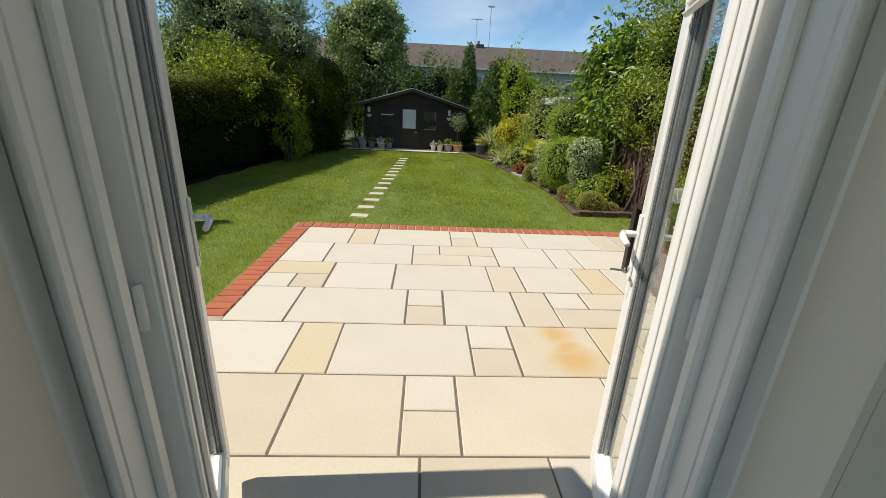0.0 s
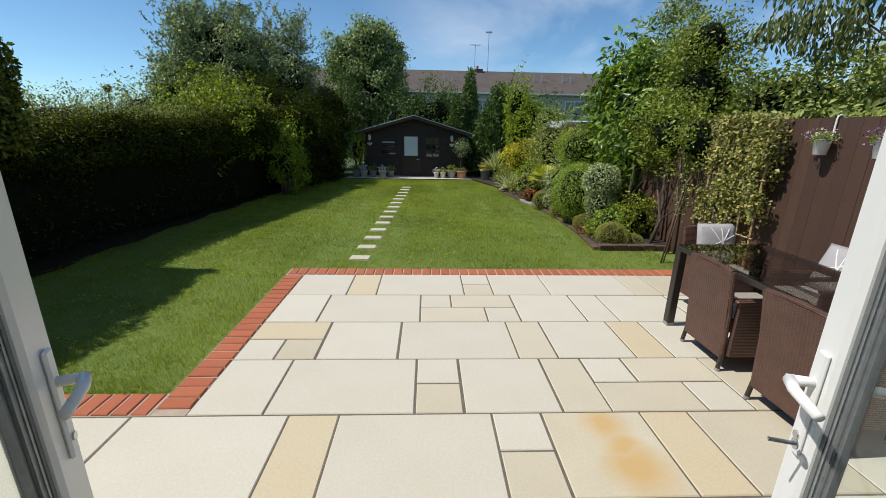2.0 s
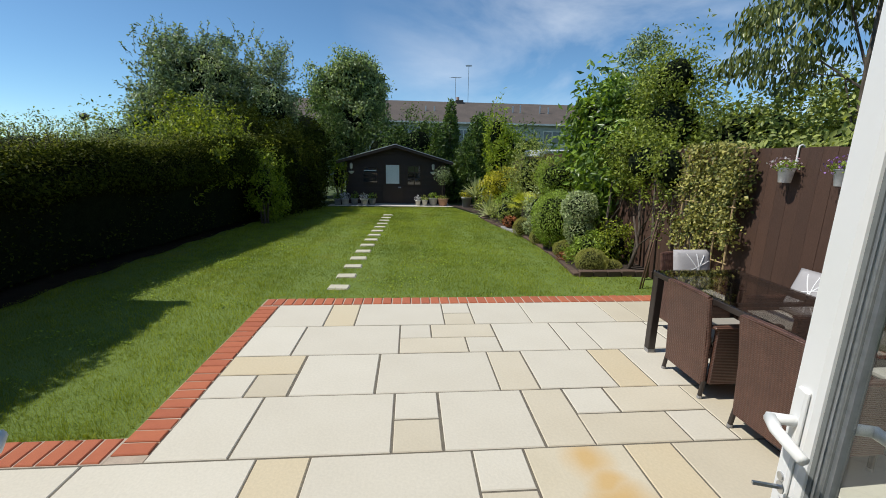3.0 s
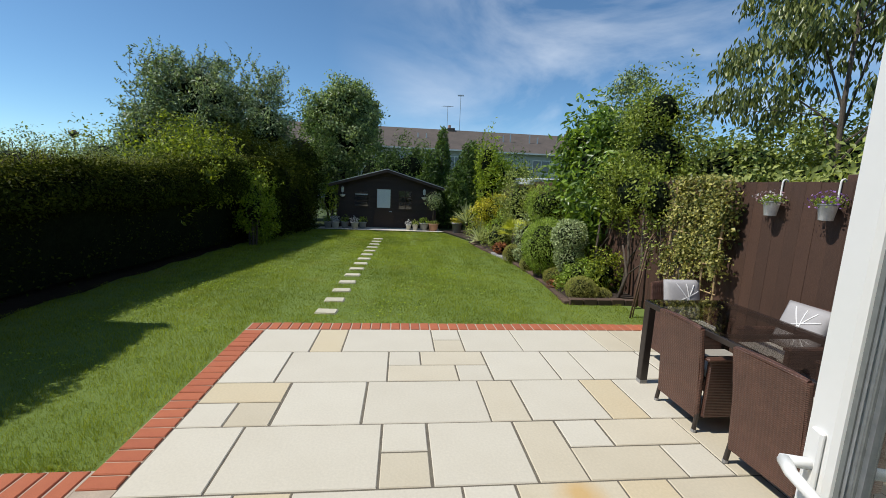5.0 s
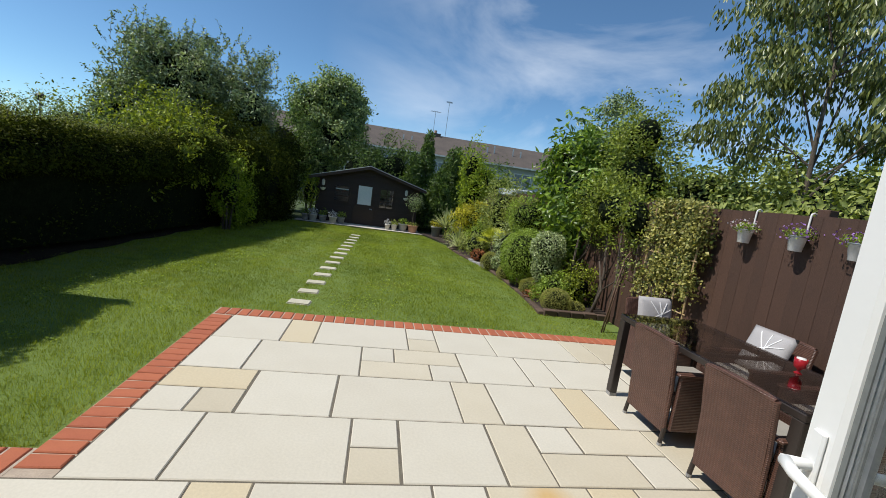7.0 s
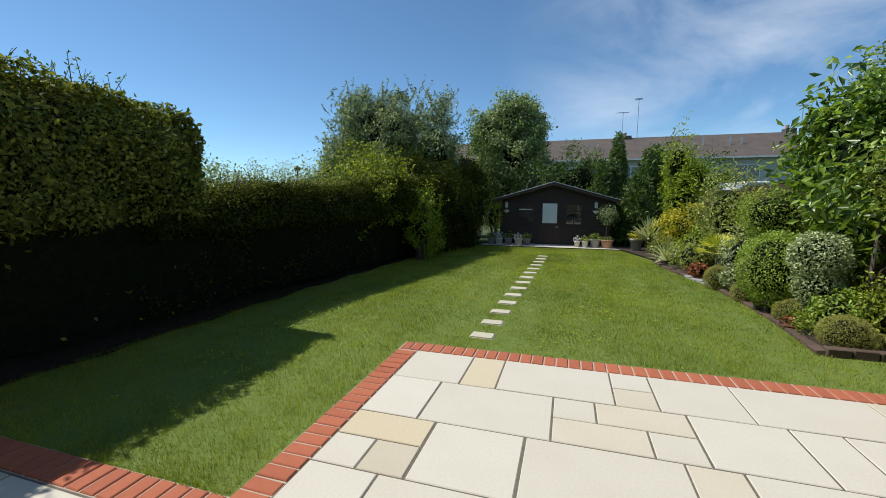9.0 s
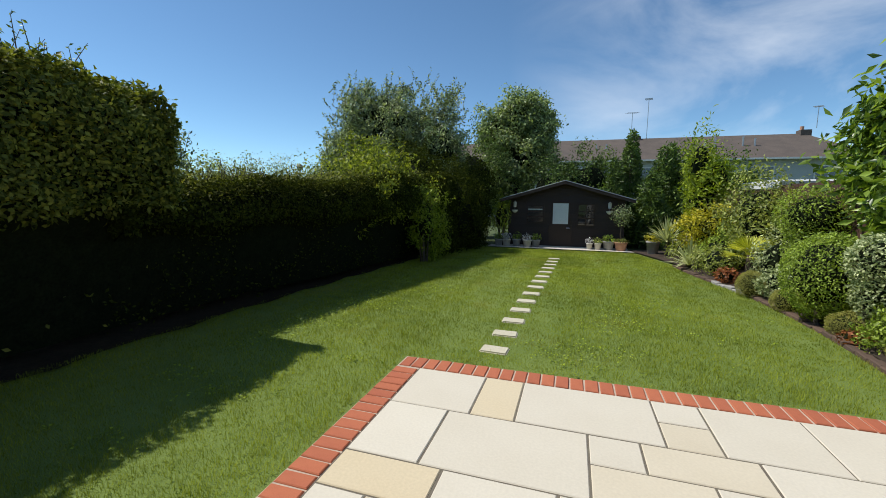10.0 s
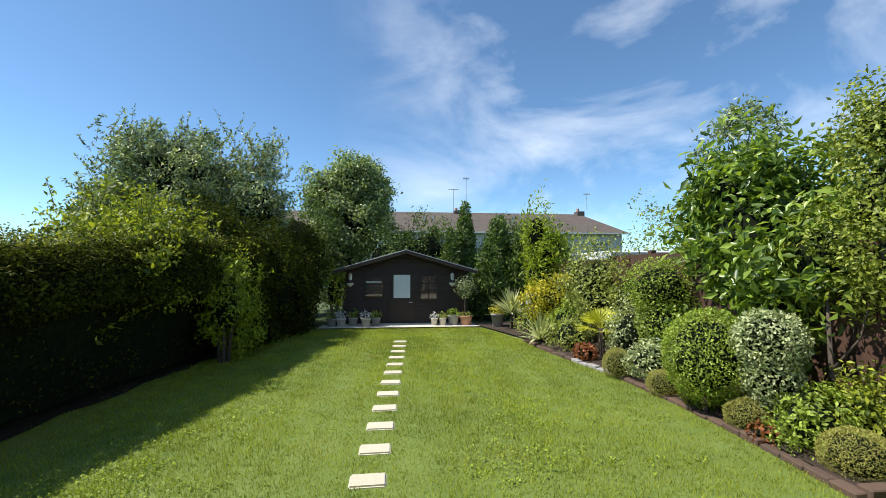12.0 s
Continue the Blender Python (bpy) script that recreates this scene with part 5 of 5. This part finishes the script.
for s in (-1, 1):
    bm = bmesh.new()
    run = SW + 0.24
    drop = run * (APEX - EAVE) / SW
    pts = [(0, APEX + 0.02), (s * run, APEX + 0.02 - drop), (s * run, APEX + 0.065 - drop), (0, APEX + 0.065)]
    a = [bm.verts.new((x, -0.3, z)) for x, z in pts]
    b = [bm.verts.new((x, 2.6, z)) for x, z in pts]
    bm.faces.new(a)
    bm.faces.new(b[::-1])
    for k in range(4):
        bm.faces.new((a[k], b[k], b[(k + 1) % 4], a[(k + 1) % 4]))
    bmesh.ops.recalc_face_normals(bm, faces=bm.faces[:])
    roof = part("roof", bm, ROOF_FELT, shed, "grey felt roof slope")
    bm = bmesh.new()
    pts = [(0, APEX - 0.03), (s * run, APEX - 0.03 - drop), (s * run, APEX + 0.055 - drop), (0, APEX + 0.055)]
    a = [bm.verts.new((x, -0.325, z)) for x, z in pts]
    b = [bm.verts.new((x, -0.302, z)) for x, z in pts]
    bm.faces.new(a)
    bm.faces.new(b[::-1])
    for k in range(4):
        bm.faces.new((a[k], b[k], b[(k + 1) % 4], a[(k + 1) % 4]))
    bmesh.ops.recalc_face_normals(bm, faces=bm.faces[:])
    part("bargeboard", bm, SHED, roof)
    part("drip_edge", tube([(0, -0.315, APEX + 0.07), (s * run, -0.315, APEX + 0.07 - drop)], 0.012, 5), LEAD, roof, "pale metal roof edge")
PANE = glass_material("shed_glass", (0.2, 0.22, 0.24), 0.03, 0.3)
CURTAIN = material("pale_curtain", (0.70, 0.74, 0.76), (0.6, 0.66, 0.7), 0.9, 2, 60, 0.1)


def shed_window(x0, x1, z0, z1, bars, drape):
    w = part("window", block(x0 - 0.045, x1 + 0.045, -0.03, -0.006, z0 - 0.045, z1 + 0.045), SHED, shed)
    part("pane", block(x0, x1, -0.036, -0.031, z0, z1), CURTAIN if drape else PANE, w, "pale blind behind the pane" if drape else "")
    for k in range(1, bars[0]):
        x = x0 + (x1 - x0) * k / bars[0]
        part("glazing_bar", block(x - 0.015, x + 0.015, -0.046, -0.037, z0, z1), SHED, w)
    for k in range(1, bars[1]):
        z = z0 + (z1 - z0) * k / bars[1]
        part("glazing_bar", block(x0, x1, -0.0465, -0.0372, z - 0.015, z + 0.015), SHED, w)
    return w


shed_window(-1.12, -0.65, 0.78, 1.28, (1, 3), False)
shed_window(-0.34, 0.12, 0.74, 1.38, (1, 1), True)
shed_window(0.42, 0.86, 0.72, 1.34, (2, 3), False)
lintel = part("blind_strip", block(-1.1, -0.67, -0.0425, -0.0368, 1.17, 1.2), CURTAIN, shed)
door = part("door", block(-0.46, 0.24, -0.028, -0.005, 0.06, 0.70), SHED, shed)
part("handle", tube([(0.17, -0.03, 0.6), (0.17, -0.06, 0.62), (0.08, -0.06, 0.62)], 0.012, 6), STEEL, door)
for x in (-1.52, 1.30):
    lamp = thing("wall_lantern", SX + x, SY - 0.09, 1.33, 0, "small white lantern on the shed front", "lantern", "lanterns on the shed")
    part("lantern_body", lathe([(0.03, -0.09), (0.045, -0.08), (0.05, 0.05), (0.06, 0.055), (0.01, 0.11)], 8), BUCKET, lamp)
    part("basket", lathe([(0.02, -0.27), (0.08, -0.22), (0.10, -0.17), (0.085, -0.17)], 12), BUCKET, lamp, "small pale hanging basket")
    part("chain", tube([(0, 0, -0.17), (0, 0, -0.09)], 0.006, 5), LEAD, lamp)
    part("bracket", tube([(0, 0.09, 0.12), (0, 0.0, 0.14), (0, 0, 0.1)], 0.008, 6), FRAME_DARK, lamp)
sheet("shed_path", ((-2.7, 14.52), (1.75, 14.52), (1.75, 15.12), (-2.7, 15.12)), 0.022, CONCRETE, "pale concrete strip in front of the shed", "path")
sheet("side_path", ((1.62, 14.9), (1.95, 13.6), (2.6, 13.7), (2.4, 15.1)), 0.024, CONCRETE, "pale concrete path by the shed", "path")


def pot(name, label, x, y, r, h, mat, plant, size, count, ph, z=0.0):
    ob = thing(name, x, y, z, 0, label, "plant pot", "pots by the shed")
    part("pot", lathe([(r * 0.72, 0), (r * 0.74, 0.004), (r * 0.96, h * 0.86), (r * 1.05, h * 0.87), (r * 1.05, h), (r * 0.9, h), (r * 0.8, h * 0.7)], 20), mat, ob, smooth=True)
    p, o = shell((0, 0, h + ph * 0.4), (r * 1.15, r * 1.15, ph * 0.6), count, 0.25, 3, 0.6, int(x * 37) % 50, h * 0.8)
    tagged(leaves("plant", p, o, size, plant, ob), kind="stuff")
    return ob


pot("flower_pot", "small stone pot with white flowers by the shed", 0.33, 14.85, 0.09, 0.2, POT_WHITE, PETAL_WHITE, 0.05, 120, 0.14)
pot("flower_pot", "small pale pot with leafy plant by the shed", 0.56, 14.82, 0.10, 0.22, POT_WHITE, OLIVE, 0.06, 140, 0.14)
pot("flower_pot", "pale stone pot with green plant by the shed", 0.86, 14.9, 0.16, 0.28, POT_GREY, BOX, 0.06, 200, 0.2)
big = pot("terracotta_pot", "terracotta pot with a small standard tree", 1.2, 14.85, 0.18, 0.27, TERRACOTTA, OLIVE, 0.05, 160, 0.1)
part("stem", tube([(0, 0, 0.2), (-0.03, 0, 0.5), (0.0, 0, 0.95)], 0.016, 7), BARK, big)
p, o = shell((0, 0, 1.05), (0.27, 0.27, 0.3), 900, 0.3, 3, 0.7, 6)
leaves("crown", p, o, 0.055, GREY_LEAF, big)
for x, m in ((-1.25, POT_GREY), (-1.5, POT_WHITE), (-1.85, POT_GREY), (-2.15, POT_WHITE), (-2.4, POT_GREY)):
    pot("flower_pot", "small pot with flowers in the shade of the hedge", x, 14.85 + 0.08 * math.sin(x * 9), 0.13, 0.24, m, PETAL_WHITE if m is POT_WHITE else BOX, 0.06, 130, 0.2)
bush("climbing_shrub", "pale green shrub growing at the shed corner", [(-2.35, 14.95, 0.95, 0.26, 0.25, 0.5)], BRIGHT, 0.07, 900, lump=0.3, seed=18, sprays=0.12)
pot("square_planter", "grey planter with a yellow-green plant", 1.95, 14.3, 0.17, 0.38, POT_GREY, YELLOW_LEAF, 0.06, 300, 0.22)
chair = thing("metal_chair", 2.75, 14.6, 0, 20, "dark metal garden chair among the shrubs", "chair")
part("backrest", slanted(0.2, 0.17, 0.2, 0.27, 0.42, 1.0, 0.025), POT_GREY, chair)
part("seat", block(-0.2, 0.22, -0.2, 0.2, 0.4, 0.43, 0.005), POT_GREY, chair)
for sx in (-0.18, 0.2):
    for sy in (-0.18, 0.18):
        part("leg", tube([(sx, sy, 0), (sx, sy, 0.4)], 0.012, 6), POT_GREY, chair)

# ---- shrubs and trees of the far end ----
bush("bright_shrub", "light yellow-green shrub lit by the sun before the hedge", [(-3.50, 10.9, 0.95, 0.34, 0.45, 0.72), (-3.45, 11.4, 0.7, 0.36, 0.45, 0.75)], BRIGHT, 0.075, 1000, lump=0.3, depth=0.45, seed=19, sprays=0.17)
bush("tall_shrub", "tall leafy green shrub growing out of the hedge", [(-4.95, 10.5, 1.75, 0.85, 0.9, 0.85), (-4.35, 10.9, 1.75, 0.6, 0.7, 0.8), (-4.25, 9.6, 1.45, 0.55, 0.8, 0.55), (-3.95, 11.4, 1.2, 0.5, 0.7, 0.85)], SHRUB, 0.08, 1000, lump=0.38, depth=0.5, seed=20, sprays=0.28, wild=0.9)
shoots(bpy.data.objects["tall_shrub"], [(RNG.uniform(-0.5, 1.1), RNG.uniform(-0.8, 1.0), RNG.uniform(1.9, 2.45)) for _ in range(90)], 0.4, SHRUB, 0.075, 0.45, 16, "twig", 12)
shoots(bpy.data.objects["bright_shrub"], [(RNG.uniform(-0.3, 0.3), RNG.uniform(-0.4, 0.8), RNG.uniform(1.0, 1.45)) for _ in range(50)], 0.42, BRIGHT, 0.075, 0.4, 14, "twig", 13)
# takes the leaf colour darkened for the shaded hedge side
bush("dark_shrub", "dark evergreen shrubs in the shade by the shed", [(-3.55, 13.6, 1.1, 0.8, 1.4, 1.4), (-3.6, 15.6, 1.4, 0.95, 1.2, 1.4), (-3.6, 12.4, 0.7, 0.5, 0.9, 0.85), (-3.1, 14.2, 0.5, 0.45, 0.7, 0.6), (-4.5, 13.0, 1.9, 0.8, 0.9, 1.2)], PRIVET_SHADE, 0.08, 700, lump=0.25, depth=0.4, seed=21, sprays=0.22)
tree("willow_leaved_tree", "broad grey-green tree with feathery twigs behind the hedge", -6.2, 15.3, 2.2, 0.14, [(-0.4, 0, 3.95, 1.8, 1.6, 1.5), (1.6, 0, 3.1, 0.95, 1.1, 1.6), (-1.6, -0.5, 2.7, 1.2, 1.2, 1.1), (0.2, 0, 2.0, 1.9, 1.6, 1.2)], GREY_LEAF, 0.125, 74, 100, width=0.34, seed=5, clump=0.35, limb_every=20, dense=0.5, wild=0.7)
shoots(bpy.data.objects["willow_leaved_tree"], [(RNG.uniform(-2.1, 2.3), RNG.uniform(-1, 1), RNG.uniform(3.9, 5.0)) for _ in range(170)], 0.8, GREY_LEAF, 0.09, 0.6, 26, "twig", 8)
shoots(bpy.data.objects["willow_leaved_tree"], [(RNG.uniform(-2.3, -1.2), RNG.uniform(-1, 0.6), RNG.uniform(2.4, 4.2)) for _ in range(70)], 0.8, GREY_LEAF, 0.09, 0.9, 24, "twig", 9)
tree("birch", "upright green tree standing behind the summer house", -2.6, 19.8, 2.4, 0.12, [(0.1, 0, 4.9, 1.15, 1.2, 1.15), (-0.95, 0, 4.3, 0.8, 1.0, 1.1), (0.95, 0, 4.35, 0.75, 1.0, 1.1), (0.2, 0, 3.2, 1.7, 1.5, 1.3), (-0.6, 0, 2.2, 1.6, 1.4, 1.2)], BIRCH, 0.145, 70, 92, seed=6, clump=0.38, limb_every=20, dense=0.5, wild=0.7)
bush("far_evergreen", "dark evergreen trees behind the summer house", [(0.3, 19.0, 1.8, 1.2, 0.9, 1.6), (-1.0, 18.6, 1.7, 1.1, 0.9, 1.3), (3.4, 18.8, 1.6, 1.2, 1.0, 1.5), (4.8, 18.0, 1.6, 1.2, 1.0, 1.3), (-4.2, 18.2, 2.0, 1.4, 1.0, 2.0)], CONIFER, 0.10, 330, lump=0.3, depth=0.4, seed=22, sprays=0.3)


def conifer(x, y, h, r, seed):
    ob = thing("conifer", x, y, 0, 0, "narrow dark green conifer behind the summer house", "tree", "conifers at the garden's end")
    part("trunk", tube([(0, 0, -0.05), (0, 0, h * 0.95)], (0.09, 0.01), 7), BARK, ob)
    rr = np.random.default_rng(seed)
    n = int(5200 * h / 3)
    z = h * (1 - rr.uniform(0, 1, n) ** 0.6 * 0.97)
    a = rr.uniform(0, 6.28, n)
    d = np.stack([np.cos(a), np.sin(a), 0 * a], axis=1)
    w = (h - z) / h
    rad = r * (0.15 + w) * (0.5 + 0.5 * rr.uniform(0, 1, n)) * (1 + 0.45 * wave(np.stack([np.cos(a), np.sin(a), z * 1.5], axis=1), 3.0, seed)) * (0.72 + 0.42 * np.abs(np.sin(z * 4.2 + 2.0 * a)))
    p = d * rad[:, None] + np.stack([0 * z, 0 * z, z], axis=1)
    leaves("needles", p, unit(d + np.array([0, 0, 0.3])), 0.16, CONIFER, ob, 0.32, 0.0, 0.7, 0.25)


for x, y, h, r, s in ((1.75, 18.4, 4.0, 0.75, 1), (2.75, 17.6, 3.4, 0.85, 2), (3.5, 17.2, 3.0, 0.8, 3), (0.7, 19.5, 3.2, 0.9, 4), (2.2, 16.6, 2.4, 0.7, 5), (-0.4, 19.2, 3.0, 1.0, 6), (1.2, 18.0, 3.0, 0.85, 7), (4.3, 17.6, 2.7, 0.8, 8), (5.2, 17.8, 2.5, 0.8, 9), (3.1, 18.6, 3.5, 0.8, 10)):
    conifer(x, y, h, r, s)

tree("cherry_tree", "leafy cherry tree with drooping leaves beyond the fence", 4.92, 4.85, 3.9, 0.042, [(-0.32, 0.75, 3.2, 0.58, 0.7, 0.62), (0.3, 0.1, 4.1, 0.75, 0.9, 0.9), (-0.1, 0.7, 4.5, 0.65, 0.8, 0.6), (0.8, -0.5, 3.2, 0.75, 0.8, 0.7), (0.9, 0.2, 5.0, 0.8, 0.9, 0.6)], CHERRY, 0.105, 150, 44, width=0.34, droop=2.2, seed=9, clump=0.25, limb_every=40, lean=(0.1, 0.2), wild=0.6, fork=0.45)

# ---- beyond the garden ----
lean_to = thing("neighbour_shed", 4.30, 11.55, 0, 0, "brown timber shed with a pale sheet roof next door", "shed")
part("wall", block(-0.62, 0.6, 0, 1.6, -0.05, 1.70), FENCE, lean_to)
part("roof", block(-0.75, 0.7, -0.12, 1.75, 1.72, 1.91, 0.03), WHITE_ROOF, lean_to, "pale sheet roof")

house = thing("terraced_house", 3.5, 38, 0, 0, "long terrace with brown tiled roof beyond the gardens", "house")
R0, R1, ZE, ZR = -22.0, 16.2, 4.75, 6.1
part("wall", block(R0, R1 - 0.4, 0.6, 8.4, -0.05, ZE - 0.05), HOUSE_WALL, house)
bm = bmesh.new()
v = [bm.verts.new(c) for c in ((R0, 0, ZE), (R1, 0, ZE), (R1, 9, ZE), (R0, 9, ZE), (R0, 4.5, ZR + 0.9), (R1 - 2.6, 4.5, ZR + 0.9))]
for f in ((0, 1, 5, 4), (1, 2, 5), (2, 3, 4, 5), (3, 0, 4), (3, 2, 1, 0)):
    bm.faces.new([v[k] for k in f])
roof = part("roof", bm, ROOF_TILE, house, "brown concrete-tiled roof")
part("gutter", block(R0, R1, -0.12, 0.0, ZE - 0.12, ZE), BUCKET, house)
for k in range(9):
    x = -20 + 4.1 * k
    win = part("window", block(x, x + 1.7, 0.54, 0.598, 3.0, 4.2), BUCKET, house)
    part("pane", block(x + 0.08, x + 0.8, 0.528, 0.539, 3.08, 4.12), PANE, win)
    part("pane", block(x + 0.9, x + 1.62, 0.528, 0.539, 3.08, 4.12), PANE, win)
for x, h in ((1.35, 0.15), (13.6, 0.25)):
    ch = part("chimney", block(x - 0.36, x + 0.36, 4.1, 4.9, ZR + 0.3, ZR + 0.9 + h), ROOF_TILE, roof)
    part("chimney_pot", lathe([(0.13, 0), (0.14, 0.3)], 10, None, (x - 0.15, 4.5, ZR + 0.9 + h)), TERRACOTTA, ch)
for x in (-2.0, -1.2, 6.2, 6.9, 8.8, 9.6):
    part("vent_pipe", tube([(x, 2.3, ZE + 0.5), (x, 2.3, ZE + 1.75 + 0.2 * math.sin(x))], 0.06, 6), LEAD, roof)


def aerial(x, z, h, turn):
    ob = thing("tv_aerial", x, 42.5, z, turn, "thin metal television aerial on a pole", "aerial", "aerials on the terrace")
    part("pole", tube([(0, 0, 0), (0, 0, h)], 0.026, 6), LEAD, ob)
    part("boom", tube([(-0.6, 0, h - 0.1), (0.6, 0, h)], 0.02, 5), LEAD, ob)
    for k in range(7):
        part("element", tube([(-0.55 + 0.18 * k, -0.3, h - 0.1 + 0.015 * k), (-0.55 + 0.18 * k, 0.3, h - 0.1 + 0.015 * k)], 0.012, 4), LEAD, ob)


aerial(4.45, 7.0, 2.3, 30)
aerial(5.7, 7.0, 3.4, 80)
aerial(17.9, 7.4, 1.7, 60)
bush("distant_trees", "distant green trees beyond the hedge", [(-13, 22, 1.8, 3.5, 2.5, 1.6), (-9, 26, 1.6, 3, 2, 1.8), (-16, 15, 1.4, 3, 3, 1.3), (14, 20, 2.0, 4, 3, 2.2), (10, 12, 1.6, 2.5, 3, 1.6), (9.5, 5, 1.6, 2.0, 4, 1.5)], PRIVET, 0.16, 90, "trees", lump=0.35, depth=0.4, seed=30, sprays=0.6)

bush("background_shrub", "thin twiggy shrub beyond the hedge", [(-6.6, 8.6, 1.45, 0.9, 1.6, 0.75), (-6.9, 11.0, 1.5, 0.9, 1.4, 0.8)], GREY_LEAF, 0.05, 700, lump=0.35, depth=0.5, seed=33, sprays=0.2)

lamp_post = thing("street_lamp", -17.4, 25.0, -0.06, 0, "dark street lamp standing beyond the hedge", "street lamp")
part("post", tube([(0, 0, 0), (0, 0, 3.35)], (0.07, 0.045), 8), FRAME_DARK, lamp_post)
part("lantern", lathe([(0.05, 3.33), (0.16, 3.38), (0.22, 3.58), (0.24, 3.60), (0.05, 3.74)], 10), FRAME_DARK, lamp_post)

feathery = bush("feathery_shrub", "tall feathery grey-green shrub rising beyond the hedge", [(-6.5, 6.75, 1.75, 0.5, 0.5, 0.75)], GREY_LEAF, 0.07, 700, lump=0.3, depth=0.5, seed=35, up=0.6, sprays=0.2)
shoots(feathery, [(RNG.uniform(-0.45, 0.4), RNG.uniform(-0.45, 0.45), RNG.uniform(1.9, 2.35)) for _ in range(60)], 0.55, GREY_LEAF, 0.06, 0.15, 24, "plume", 36)
